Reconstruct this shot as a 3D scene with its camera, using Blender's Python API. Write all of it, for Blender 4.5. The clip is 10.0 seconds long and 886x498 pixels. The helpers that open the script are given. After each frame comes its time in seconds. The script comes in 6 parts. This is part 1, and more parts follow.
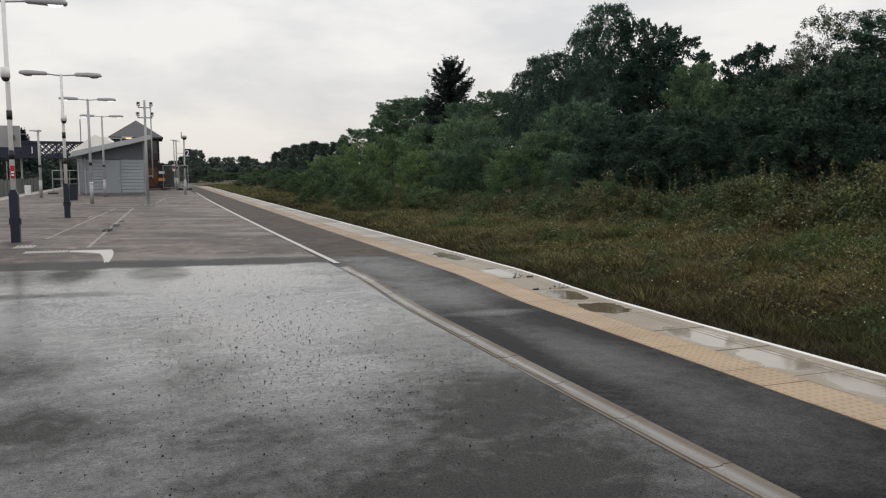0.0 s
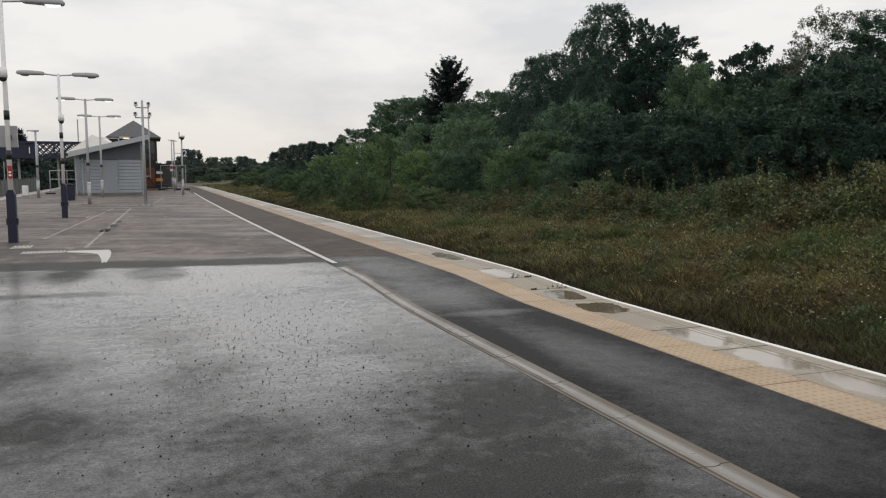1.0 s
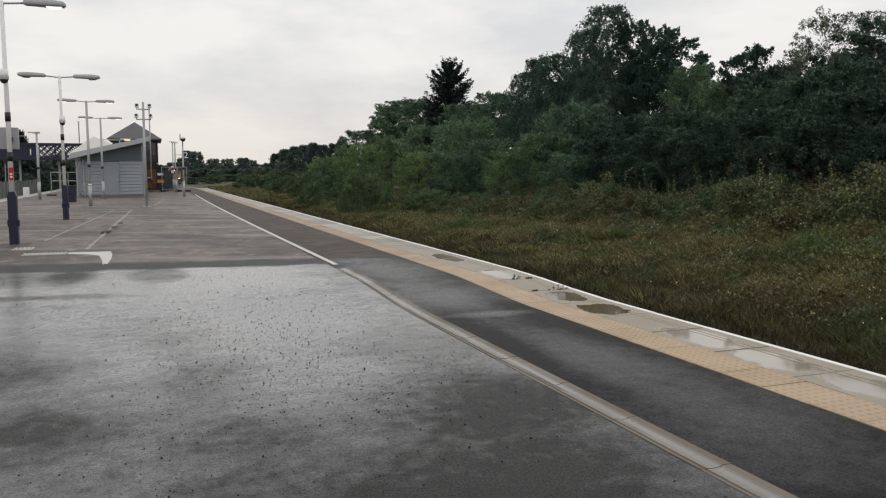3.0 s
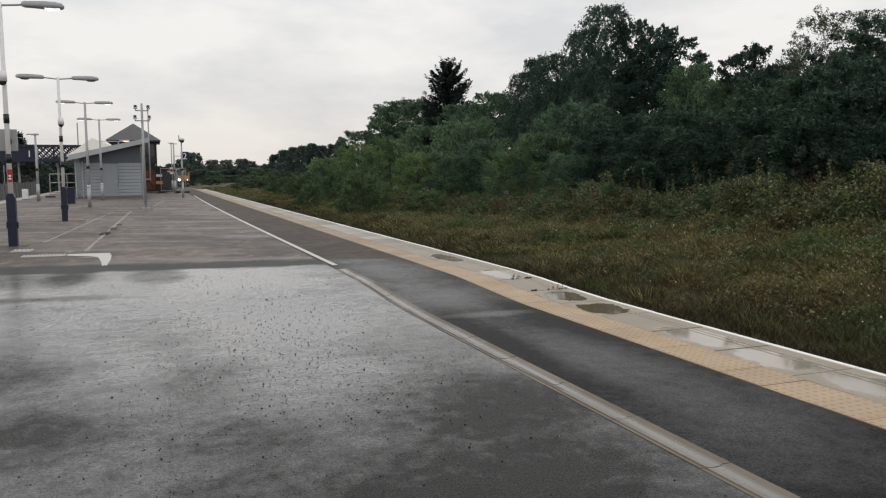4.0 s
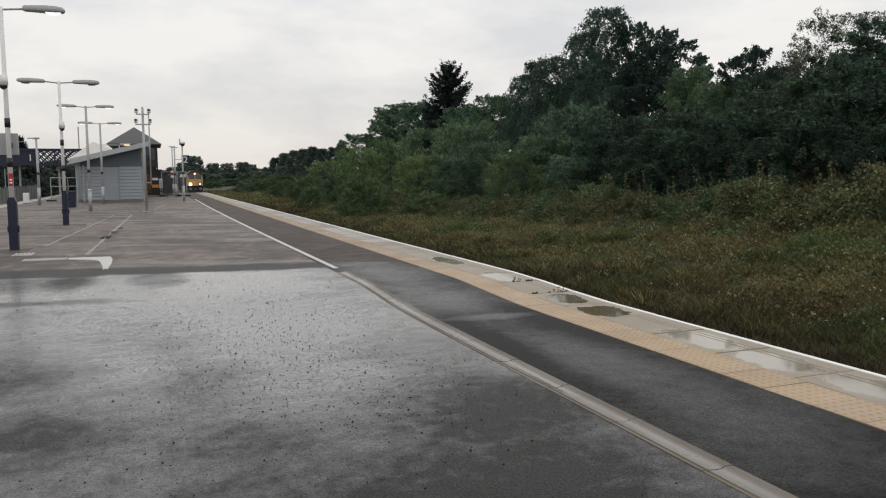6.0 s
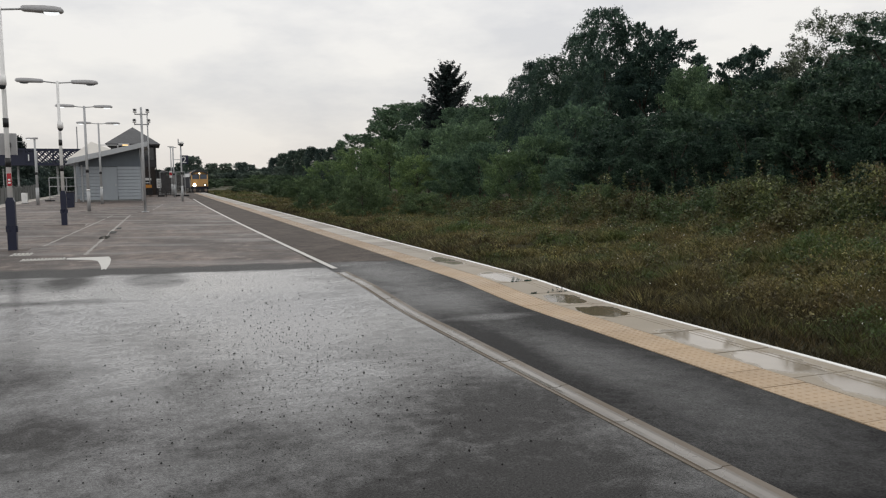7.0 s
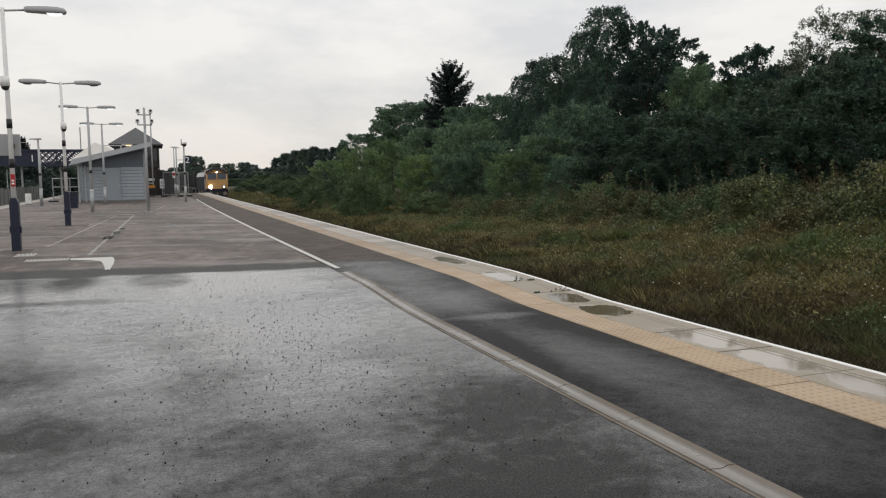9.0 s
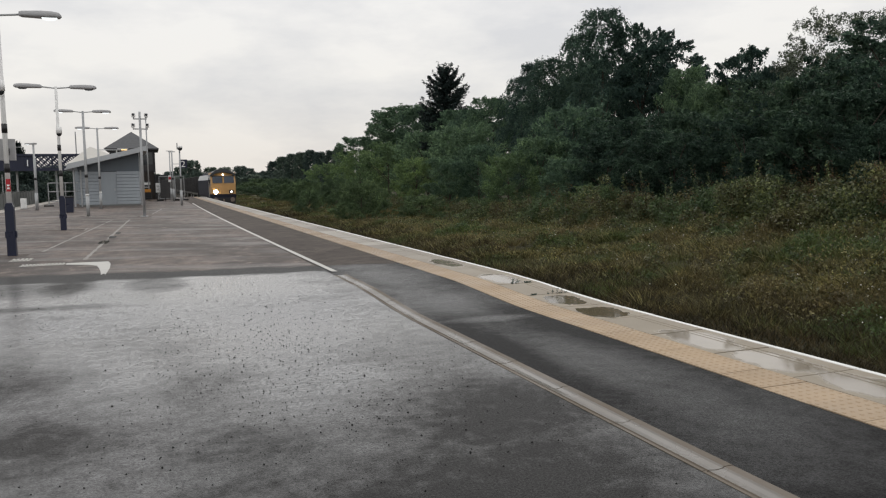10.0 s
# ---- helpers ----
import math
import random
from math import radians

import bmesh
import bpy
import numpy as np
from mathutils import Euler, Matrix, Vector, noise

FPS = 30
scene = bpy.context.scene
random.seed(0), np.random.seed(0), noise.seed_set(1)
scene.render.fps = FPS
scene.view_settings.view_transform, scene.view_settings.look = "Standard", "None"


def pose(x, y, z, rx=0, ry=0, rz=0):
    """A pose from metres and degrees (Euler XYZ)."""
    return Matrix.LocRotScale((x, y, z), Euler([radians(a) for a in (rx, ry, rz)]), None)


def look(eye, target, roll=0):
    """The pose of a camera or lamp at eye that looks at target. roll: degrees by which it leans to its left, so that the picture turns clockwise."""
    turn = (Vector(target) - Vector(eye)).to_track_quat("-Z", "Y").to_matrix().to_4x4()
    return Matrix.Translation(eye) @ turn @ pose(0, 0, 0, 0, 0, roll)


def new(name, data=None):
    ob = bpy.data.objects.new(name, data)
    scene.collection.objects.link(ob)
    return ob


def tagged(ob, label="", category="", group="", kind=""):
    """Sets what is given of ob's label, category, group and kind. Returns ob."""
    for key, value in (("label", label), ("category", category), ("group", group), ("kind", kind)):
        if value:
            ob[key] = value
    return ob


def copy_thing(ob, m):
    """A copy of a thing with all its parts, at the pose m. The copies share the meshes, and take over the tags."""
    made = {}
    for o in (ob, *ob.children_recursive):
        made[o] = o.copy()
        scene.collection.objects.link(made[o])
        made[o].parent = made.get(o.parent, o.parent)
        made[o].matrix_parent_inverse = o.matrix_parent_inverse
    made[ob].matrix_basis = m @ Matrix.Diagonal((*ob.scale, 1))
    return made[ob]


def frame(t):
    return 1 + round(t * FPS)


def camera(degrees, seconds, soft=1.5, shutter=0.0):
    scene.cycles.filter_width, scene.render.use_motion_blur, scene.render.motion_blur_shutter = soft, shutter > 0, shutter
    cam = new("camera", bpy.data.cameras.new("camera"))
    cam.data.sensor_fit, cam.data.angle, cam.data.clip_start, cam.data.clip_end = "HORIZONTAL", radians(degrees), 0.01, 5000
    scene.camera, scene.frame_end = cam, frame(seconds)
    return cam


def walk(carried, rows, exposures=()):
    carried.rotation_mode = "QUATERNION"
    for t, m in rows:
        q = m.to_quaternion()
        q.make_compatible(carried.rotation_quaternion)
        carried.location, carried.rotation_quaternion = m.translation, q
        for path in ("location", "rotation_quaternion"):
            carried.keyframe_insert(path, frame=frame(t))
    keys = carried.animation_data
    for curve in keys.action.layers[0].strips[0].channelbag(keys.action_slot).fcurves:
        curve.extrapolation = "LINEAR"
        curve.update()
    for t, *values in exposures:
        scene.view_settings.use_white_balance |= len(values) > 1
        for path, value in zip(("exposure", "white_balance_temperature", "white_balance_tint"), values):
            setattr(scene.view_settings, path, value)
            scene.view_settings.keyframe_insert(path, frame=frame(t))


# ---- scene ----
cam = camera(60.0, 10.0, soft=1.2)
EYE = 1.55


def aim(yaw, pitch, roll):
    """The camera's pose: yaw to the right of the track's line, pitch downwards."""
    return pose(0, 0, EYE, 90 - pitch, 0, -yaw) @ pose(0, 0, 0, 0, 0, roll)


walk(cam, [
    (0.0, aim(20.58, 5.72, 0.02)), (0.5, aim(20.68, 5.78, 0.01)), (1.0, aim(20.73, 5.72, 0.0)),
    (1.5, aim(20.77, 5.69, 0.02)), (2.0, aim(20.75, 5.71, 0.03)), (2.5, aim(20.69, 5.64, 0.02)),
    (4.0, aim(20.72, 5.60, -0.26)), (4.5, aim(20.77, 5.39, -0.39)), (5.0, aim(20.74, 5.33, -0.40)),
    (5.5, aim(20.64, 5.39, -0.40)), (7.0, aim(20.755, 5.38, -0.39)), (7.5, aim(20.78, 5.41, -0.37)),
    (8.0, aim(20.68, 5.47, -0.43)), (8.5, aim(20.58, 5.49, -0.45)), (9.0, aim(20.53, 5.42, -0.57)),
    (9.5, aim(20.62, 5.31, -0.72)), (10.0, aim(20.79, 5.22, -0.84))])

# ---------------------------------------------------------------- sky and light
SUN_ELEV, SUN_AZ = 48.0, 20.0
world = bpy.data.worlds.new("overcast_sky")
scene.world = world
world.use_nodes = True


def build_world():
    nt = world.node_tree
    nt.nodes.clear()
    n, l = nt.nodes.new, nt.links.new
    out, bg = n("ShaderNodeOutputWorld"), n("ShaderNodeBackground")
    sky = n("ShaderNodeTexSky")
    sky.sky_type, sky.sun_disc = "NISHITA", False
    sky.sun_elevation, sky.sun_rotation = radians(SUN_ELEV), radians(SUN_AZ)
    sky_dim = n("ShaderNodeVectorMath")
    sky_dim.operation = "SCALE"
    sky_dim.inputs["Scale"].default_value = 0.10
    l(sky.outputs["Color"], sky_dim.inputs[0])
    # the cloud layer: brighter overhead, with soft darker rolls
    co = n("ShaderNodeTexCoord")
    sep = n("ShaderNodeSeparateXYZ")
    l(co.outputs["Generated"], sep.inputs[0])
    grad = n("ShaderNodeValToRGB")
    cr = grad.color_ramp
    cr.elements[0].position, cr.elements[0].color = 0.0, (0.72, 0.685, 0.66, 1)
    cr.elements[1].position, cr.elements[1].color = 1.0, (1.04, 1.02, 0.99, 1)
    e = cr.elements.new(0.12)
    e.color = (0.82, 0.80, 0.775, 1)
    e = cr.elements.new(0.36)
    e.color = (0.86, 0.86, 0.865, 1)
    l(sep.outputs["Z"], grad.inputs[0])
    mp = n("ShaderNodeMapping")
    mp.inputs["Scale"].default_value = (2.6, 2.6, 7.5)
    mp.inputs["Location"].default_value = (0.7, 0.2, 0.4)
    l(co.outputs["Generated"], mp.inputs[0])
    nz = n("ShaderNodeTexNoise")
    nz.inputs["Scale"].default_value, nz.inputs["Detail"].default_value, nz.inputs["Roughness"].default_value = 1.5, 6.0, 0.56
    l(mp.outputs[0], nz.inputs["Vector"])
    roll = n("ShaderNodeValToRGB")
    roll.color_ramp.elements[0].position, roll.color_ramp.elements[0].color = 0.37, (0.80, 0.81, 0.835, 1)
    roll.color_ramp.elements[1].position, roll.color_ramp.elements[1].color = 0.60, (1.02, 1.012, 0.992, 1)
    l(nz.outputs["Fac"], roll.inputs[0])
    mul = n("ShaderNodeMix")
    mul.data_type, mul.blend_type = "RGBA", "MULTIPLY"
    mul.inputs["Factor"].default_value = 1.0
    l(grad.outputs[0], mul.inputs["A"])
    l(roll.outputs[0], mul.inputs["B"])
    mix = n("ShaderNodeMix")
    mix.data_type = "RGBA"
    mix.inputs["Factor"].default_value = 0.94
    l(sky_dim.outputs[0], mix.inputs["A"])
    l(mul.outputs["Result"], mix.inputs["B"])
    l(mix.outputs["Result"], bg.inputs["Color"])
    bg.inputs["Strength"].default_value = 1.08
    l(bg.outputs[0], out.inputs[0])


build_world()
sun_data = bpy.data.lights.new("sun", "SUN")
sun_data.energy, sun_data.angle, sun_data.color = 0.3, radians(40), (1.0, 0.97, 0.92)
sun = new("sun", sun_data)
sun.matrix_world = look((30 * math.sin(radians(SUN_AZ)), 30 * math.cos(radians(SUN_AZ)), 35), (0, 0, 0))
scene.view_settings.exposure = 0.0


# ---------------------------------------------------------------- materials
class Mat:
    """A node material with a Principled surface and a few building blocks."""

    def __init__(self, name, rough=0.6, metal=0.0, spec=0.5):
        self.m = bpy.data.materials.new(name)
        self.m.use_nodes = True
        self.nt = self.m.node_tree
        self.b = self.nt.nodes["Principled BSDF"]
        self.b.inputs["Roughness"].default_value = rough
        self.b.inputs["Metallic"].default_value = metal
        self.b.inputs["Specular IOR Level"].default_value = spec
        self.co = self.nt.nodes.new("ShaderNodeTexCoord").outputs["Object"]

    def n(self, kind):
        return self.nt.nodes.new(kind)

    def l(self, a, b):
        self.nt.links.new(a, b)

    def noise(self, scale, detail=4.0, rough=0.55, stretch=(1, 1, 1), where=None, shift=(0, 0, 0), turn=0.0):
        mp = self.n("ShaderNodeMapping")
        mp.inputs["Scale"].default_value = stretch
        mp.inputs["Location"].default_value = shift
        src = where or self.co
        if turn:
            rot = self.n("ShaderNodeMapping")
            rot.inputs["Rotation"].default_value = (0, 0, radians(turn))
            self.l(src, rot.inputs[0])
            src = rot.outputs[0]
        self.l(src, mp.inputs[0])
        t = self.n("ShaderNodeTexNoise")
        t.inputs["Scale"].default_value, t.inputs["Detail"].default_value, t.inputs["Roughness"].default_value = scale, detail, rough
        self.l(mp.outputs[0], t.inputs["Vector"])
        return t.outputs["Fac"]

    def ramp(self, fac, *stops):
        r = self.n("ShaderNodeValToRGB")
        els = r.color_ramp.elements
        while len(els) < len(stops):
            els.new(0.5)
        for el, (p, c) in zip(els, stops):
            el.position = p
            el.color = (c, c, c, 1) if isinstance(c, (int, float)) else (*c, 1)
        self.l(fac, r.inputs[0])
        return r.outputs[0]

    def mix(self, fac, a, b, blend="MIX"):
        m = self.n("ShaderNodeMix")
        m.data_type, m.blend_type = "RGBA", blend
        for key, v in (("Factor", fac), ("A", a), ("B", b)):
            if isinstance(v, (int, float)):
                m.inputs[key].default_value = v if key == "Factor" else (v, v, v, 1)
            elif isinstance(v, tuple):
                m.inputs[key].default_value = (*v, 1)
            else:
                self.l(v, m.inputs[key])
        return m.outputs["Result"]

    def math(self, op, a, b=0.0):
        m = self.n("ShaderNodeMath")
        m.operation = op
        for i, v in enumerate((a, b)):
            if isinstance(v, (int, float)):
                m.inputs[i].default_value = v
            else:
                self.l(v, m.inputs[i])
        return m.outputs[0]

    def axis(self, which):
        s = self.n("ShaderNodeSeparateXYZ")
        self.l(self.co, s.inputs[0])
        return s.outputs[which]

    def color(self, out):
        if isinstance(out, tuple):
            self.b.inputs["Base Color"].default_value = (*out, 1)
        else:
            self.l(out, self.b.inputs["Base Color"])
        return self

    def rough(self, out):
        self.l(out, self.b.inputs["Roughness"])
        return self

    def bump(self, height, strength=0.3, distance=0.01):
        bp = self.n("ShaderNodeBump")
        bp.inputs["Strength"].default_value, bp.inputs["Distance"].default_value = strength, distance
        self.l(height, bp.inputs["Height"])
        self.l(bp.outputs[0], self.b.inputs["Normal"])
        return self

    def island(self):
        return self.n("ShaderNodeNewGeometry").outputs["Random Per Island"]

    def random(self):
        return self.n("ShaderNodeObjectInfo").outputs["Random"]

    def worldpos(self):
        return self.n("ShaderNodeNewGeometry").outputs["Position"]


def plain(name, c, rough=0.6, metal=0.0, vary=0.12, scale=3.0, bump=0.0, spec=0.5):
    """A painted, plastic or stone surface with stains at two scales."""
    m = Mat(name, rough, metal, spec)
    big = m.noise(scale, 3)
    fine = m.noise(scale * 14, 2)
    lo, hi = tuple(v * (1 - vary) for v in c), tuple(min(v * (1 + vary), 0.95) for v in c)
    col = m.ramp(big, (0.3, lo), (0.7, hi))
    m.color(m.mix(0.35, col, m.ramp(fine, (0.3, lo), (0.7, hi))))
    m.rough(m.ramp(big, (0.3, max(rough - 0.1, 0.03)), (0.7, min(rough + 0.1, 1.0))))
    if bump:
        m.bump(fine, bump, 0.01)
    return m.m


def glow(name, c, strength):
    m = Mat(name, 0.3)
    m.color(c)
    m.b.inputs["Emission Color"].default_value = (*c, 1)
    m.b.inputs["Emission Strength"].default_value = strength
    return m.m


def spots(m, where, wob, rows, base=0.0):
    """A sum of soft-edged patches (x, y, half sizes, amount, edge) with an uneven outline."""
    total = base
    for x, y, rx, ry, amount, edge in rows:
        mp = m.n("ShaderNodeMapping")
        mp.vector_type = "TEXTURE"
        mp.inputs["Location"].default_value, mp.inputs["Scale"].default_value = (x, y, 0), (rx, ry, 50.0)
        m.l(where, mp.inputs[0])
        ln = m.n("ShaderNodeVectorMath")
        ln.operation = "LENGTH"
        m.l(mp.outputs[0], ln.inputs[0])
        d = m.math("ADD", ln.outputs["Value"], m.math("MULTIPLY", m.math("SUBTRACT", wob, 0.5), 1.1))
        one = m.ramp(m.math("MULTIPLY", d, 0.5), (0.5 * (1 - edge), 1.0), (min(0.5 * (1 + edge), 1.0), 0.0))
        total = m.math("ADD", total, m.math("MULTIPLY", one, amount))
    return total


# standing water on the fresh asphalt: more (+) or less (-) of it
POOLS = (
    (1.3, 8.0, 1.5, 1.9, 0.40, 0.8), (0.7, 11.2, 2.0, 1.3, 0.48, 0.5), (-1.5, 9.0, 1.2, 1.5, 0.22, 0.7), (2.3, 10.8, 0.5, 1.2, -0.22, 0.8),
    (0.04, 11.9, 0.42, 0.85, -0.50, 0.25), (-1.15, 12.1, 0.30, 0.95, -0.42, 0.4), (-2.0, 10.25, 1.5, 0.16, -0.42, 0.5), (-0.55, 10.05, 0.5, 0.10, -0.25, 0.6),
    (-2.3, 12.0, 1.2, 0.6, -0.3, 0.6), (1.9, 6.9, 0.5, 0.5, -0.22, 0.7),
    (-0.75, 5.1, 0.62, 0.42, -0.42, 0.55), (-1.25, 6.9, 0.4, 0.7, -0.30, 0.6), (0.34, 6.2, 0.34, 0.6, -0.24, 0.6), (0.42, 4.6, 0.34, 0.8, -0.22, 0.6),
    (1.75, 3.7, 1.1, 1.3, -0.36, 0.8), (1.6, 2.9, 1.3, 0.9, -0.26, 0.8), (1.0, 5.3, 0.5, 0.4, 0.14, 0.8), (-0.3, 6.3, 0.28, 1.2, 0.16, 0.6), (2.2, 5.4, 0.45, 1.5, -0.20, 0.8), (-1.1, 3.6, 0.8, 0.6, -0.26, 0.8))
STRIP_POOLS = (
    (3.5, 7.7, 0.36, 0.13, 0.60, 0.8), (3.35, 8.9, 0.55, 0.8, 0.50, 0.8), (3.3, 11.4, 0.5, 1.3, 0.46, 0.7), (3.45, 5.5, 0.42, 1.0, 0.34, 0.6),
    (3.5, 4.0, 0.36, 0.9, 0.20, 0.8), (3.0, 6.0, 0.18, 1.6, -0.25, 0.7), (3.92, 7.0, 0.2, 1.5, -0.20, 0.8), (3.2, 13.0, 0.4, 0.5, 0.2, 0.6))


def old_surface(m):
    edge = m.math("ADD", m.axis("Y"), m.math("ADD", m.math("MULTIPLY", m.noise(1.6, 5, 0.65), 0.7), m.math("MULTIPLY", m.axis("X"), 0.17)))
    return m.ramp(m.math("MULTIPLY", m.math("SUBTRACT", edge, 13.7), 1.2), (0.25, 0.0), (0.62, 1.0))


def mat_asphalt():
    """Worn platform asphalt, wet: brown-grey far off, fresh and dark near, with films of water."""
    m = Mat("wet_asphalt", 0.4, 0, 0.5)
    stones = m.noise(75, 5, 0.8)
    grit = m.noise(30, 4, 0.7)
    patch = m.noise(0.55, 5, 0.55, (0.6, 1.8, 1), turn=18)
    mottle = m.noise(3.5, 7, 0.72, (1, 0.8, 1))
    old = old_surface(m)
    fresh = m.mix(m.ramp(stones, (0.42, 0.0), (0.64, 1.0)), (0.005, 0.005, 0.005), (0.068, 0.067, 0.066))
    fresh = m.mix(m.ramp(patch, (0.42, 0.0), (0.62, 0.5)), fresh, (0.0205, 0.0195, 0.0195))
    fresh = m.mix(m.ramp(mottle, (0.40, 0.5), (0.52, 0.0)), fresh, (0.013, 0.012, 0.012))
    # two lanes of the laid mat, joined along the platform
    lane = m.ramp(m.math("ADD", m.axis("X"), m.math("MULTIPLY", m.noise(4, 3), 0.10)), (0.0, 1.0), (0.10, 0.0))
    fresh = m.mix(m.math("MULTIPLY", lane, 0.25), fresh, (0.038, 0.0355, 0.034))
    worn = m.mix(m.ramp(stones, (0.35, 0.0), (0.68, 1.0)), (0.048, 0.040, 0.035), (0.32, 0.250, 0.213))
    worn = m.mix(m.ramp(patch, (0.40, 0.0), (0.58, 0.8)), worn, (0.112, 0.085, 0.072))
    broad = m.noise(0.30, 6, 0.62, (1.5, 0.5, 1), shift=(2, 5, 0))
    worn = m.mix(m.ramp(broad, (0.44, 0.0), (0.56, 0.75)), worn, (0.060, 0.047, 0.041))
    worn = m.mix(m.ramp(mottle, (0.40, 0.75), (0.52, 0.0)), worn, (0.046, 0.037, 0.032))
    worn = m.mix(m.ramp(mottle, (0.56, 0.0), (0.66, 0.7)), worn, (0.30, 0.248, 0.214))
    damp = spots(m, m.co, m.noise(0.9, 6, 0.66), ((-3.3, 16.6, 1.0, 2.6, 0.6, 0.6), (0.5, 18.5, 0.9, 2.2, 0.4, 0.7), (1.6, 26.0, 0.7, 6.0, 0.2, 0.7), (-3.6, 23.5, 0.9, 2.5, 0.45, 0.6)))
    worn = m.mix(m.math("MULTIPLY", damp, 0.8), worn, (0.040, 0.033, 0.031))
    m.color(m.mix(old, fresh, worn))
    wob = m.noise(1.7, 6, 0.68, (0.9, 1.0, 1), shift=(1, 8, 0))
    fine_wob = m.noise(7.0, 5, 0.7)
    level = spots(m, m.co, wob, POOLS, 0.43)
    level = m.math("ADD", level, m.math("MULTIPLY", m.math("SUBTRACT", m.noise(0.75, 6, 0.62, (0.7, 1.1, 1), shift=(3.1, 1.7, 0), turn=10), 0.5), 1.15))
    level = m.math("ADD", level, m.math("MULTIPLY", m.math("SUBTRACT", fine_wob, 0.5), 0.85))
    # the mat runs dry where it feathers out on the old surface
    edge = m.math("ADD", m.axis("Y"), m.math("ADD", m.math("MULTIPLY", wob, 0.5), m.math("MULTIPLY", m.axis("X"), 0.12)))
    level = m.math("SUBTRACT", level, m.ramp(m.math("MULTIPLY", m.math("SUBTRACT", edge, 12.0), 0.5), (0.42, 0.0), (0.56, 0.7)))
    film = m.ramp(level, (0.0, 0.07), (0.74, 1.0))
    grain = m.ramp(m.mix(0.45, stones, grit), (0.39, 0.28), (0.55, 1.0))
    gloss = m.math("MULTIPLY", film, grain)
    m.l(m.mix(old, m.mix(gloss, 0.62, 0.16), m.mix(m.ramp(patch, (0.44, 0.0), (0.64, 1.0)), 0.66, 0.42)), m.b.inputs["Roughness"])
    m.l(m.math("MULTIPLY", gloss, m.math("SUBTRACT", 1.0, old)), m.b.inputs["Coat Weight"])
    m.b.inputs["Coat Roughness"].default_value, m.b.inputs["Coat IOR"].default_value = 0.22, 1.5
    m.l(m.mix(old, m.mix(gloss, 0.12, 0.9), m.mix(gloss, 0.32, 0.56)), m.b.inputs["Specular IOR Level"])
    bp = m.n("ShaderNodeBump")
    bp.inputs["Distance"].default_value = 0.006
    m.l(m.math("SUBTRACT", 0.85, m.math("MULTIPLY", film, 0.5)), bp.inputs["Strength"])
    m.l(m.mix(0.4, stones, grit), bp.inputs["Height"])
    m.l(bp.outputs[0], m.b.inputs["Normal"])
    return m.m


def mat_strip():
    """Smooth dark new asphalt beside the tactile paving."""
    m = Mat("strip_asphalt", 0.4)
    stones = m.noise(85, 5, 0.78)
    patch = m.noise(0.8, 4)
    mottle = m.noise(3.0, 6, 0.7)
    old = old_surface(m)
    fresh = m.mix(m.ramp(stones, (0.42, 0.0), (0.64, 1.0)), (0.004, 0.004, 0.0042), (0.035, 0.0345, 0.035))
    fresh = m.mix(m.ramp(mottle, (0.4, 0.0), (0.65, 0.5)), fresh, (0.013, 0.013, 0.014))
    worn = m.mix(m.ramp(stones, (0.4, 0.0), (0.64, 1.0)), (0.034, 0.027, 0.023), (0.185, 0.152, 0.132))
    worn = m.mix(m.ramp(patch, (0.42, 0.0), (0.6, 0.7)), worn, (0.062, 0.050, 0.043))
    worn = m.mix(m.ramp(mottle, (0.38, 0.7), (0.52, 0.0)), worn, (0.034, 0.028, 0.024))
    m.color(m.mix(old, fresh, worn))
    wob = m.noise(1.9, 6, 0.66, shift=(6, 2, 0))
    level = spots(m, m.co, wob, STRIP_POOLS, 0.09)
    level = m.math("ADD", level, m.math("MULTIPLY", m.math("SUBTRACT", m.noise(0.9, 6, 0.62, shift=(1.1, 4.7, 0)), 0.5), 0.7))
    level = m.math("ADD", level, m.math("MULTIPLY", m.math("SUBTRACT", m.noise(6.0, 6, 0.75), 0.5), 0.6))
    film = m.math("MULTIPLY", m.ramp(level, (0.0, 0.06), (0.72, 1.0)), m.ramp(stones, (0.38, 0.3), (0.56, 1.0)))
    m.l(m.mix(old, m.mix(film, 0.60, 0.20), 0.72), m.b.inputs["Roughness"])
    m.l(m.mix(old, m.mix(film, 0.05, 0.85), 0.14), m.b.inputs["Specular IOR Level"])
    m.bump(stones, 0.35, 0.005)
    return m.m


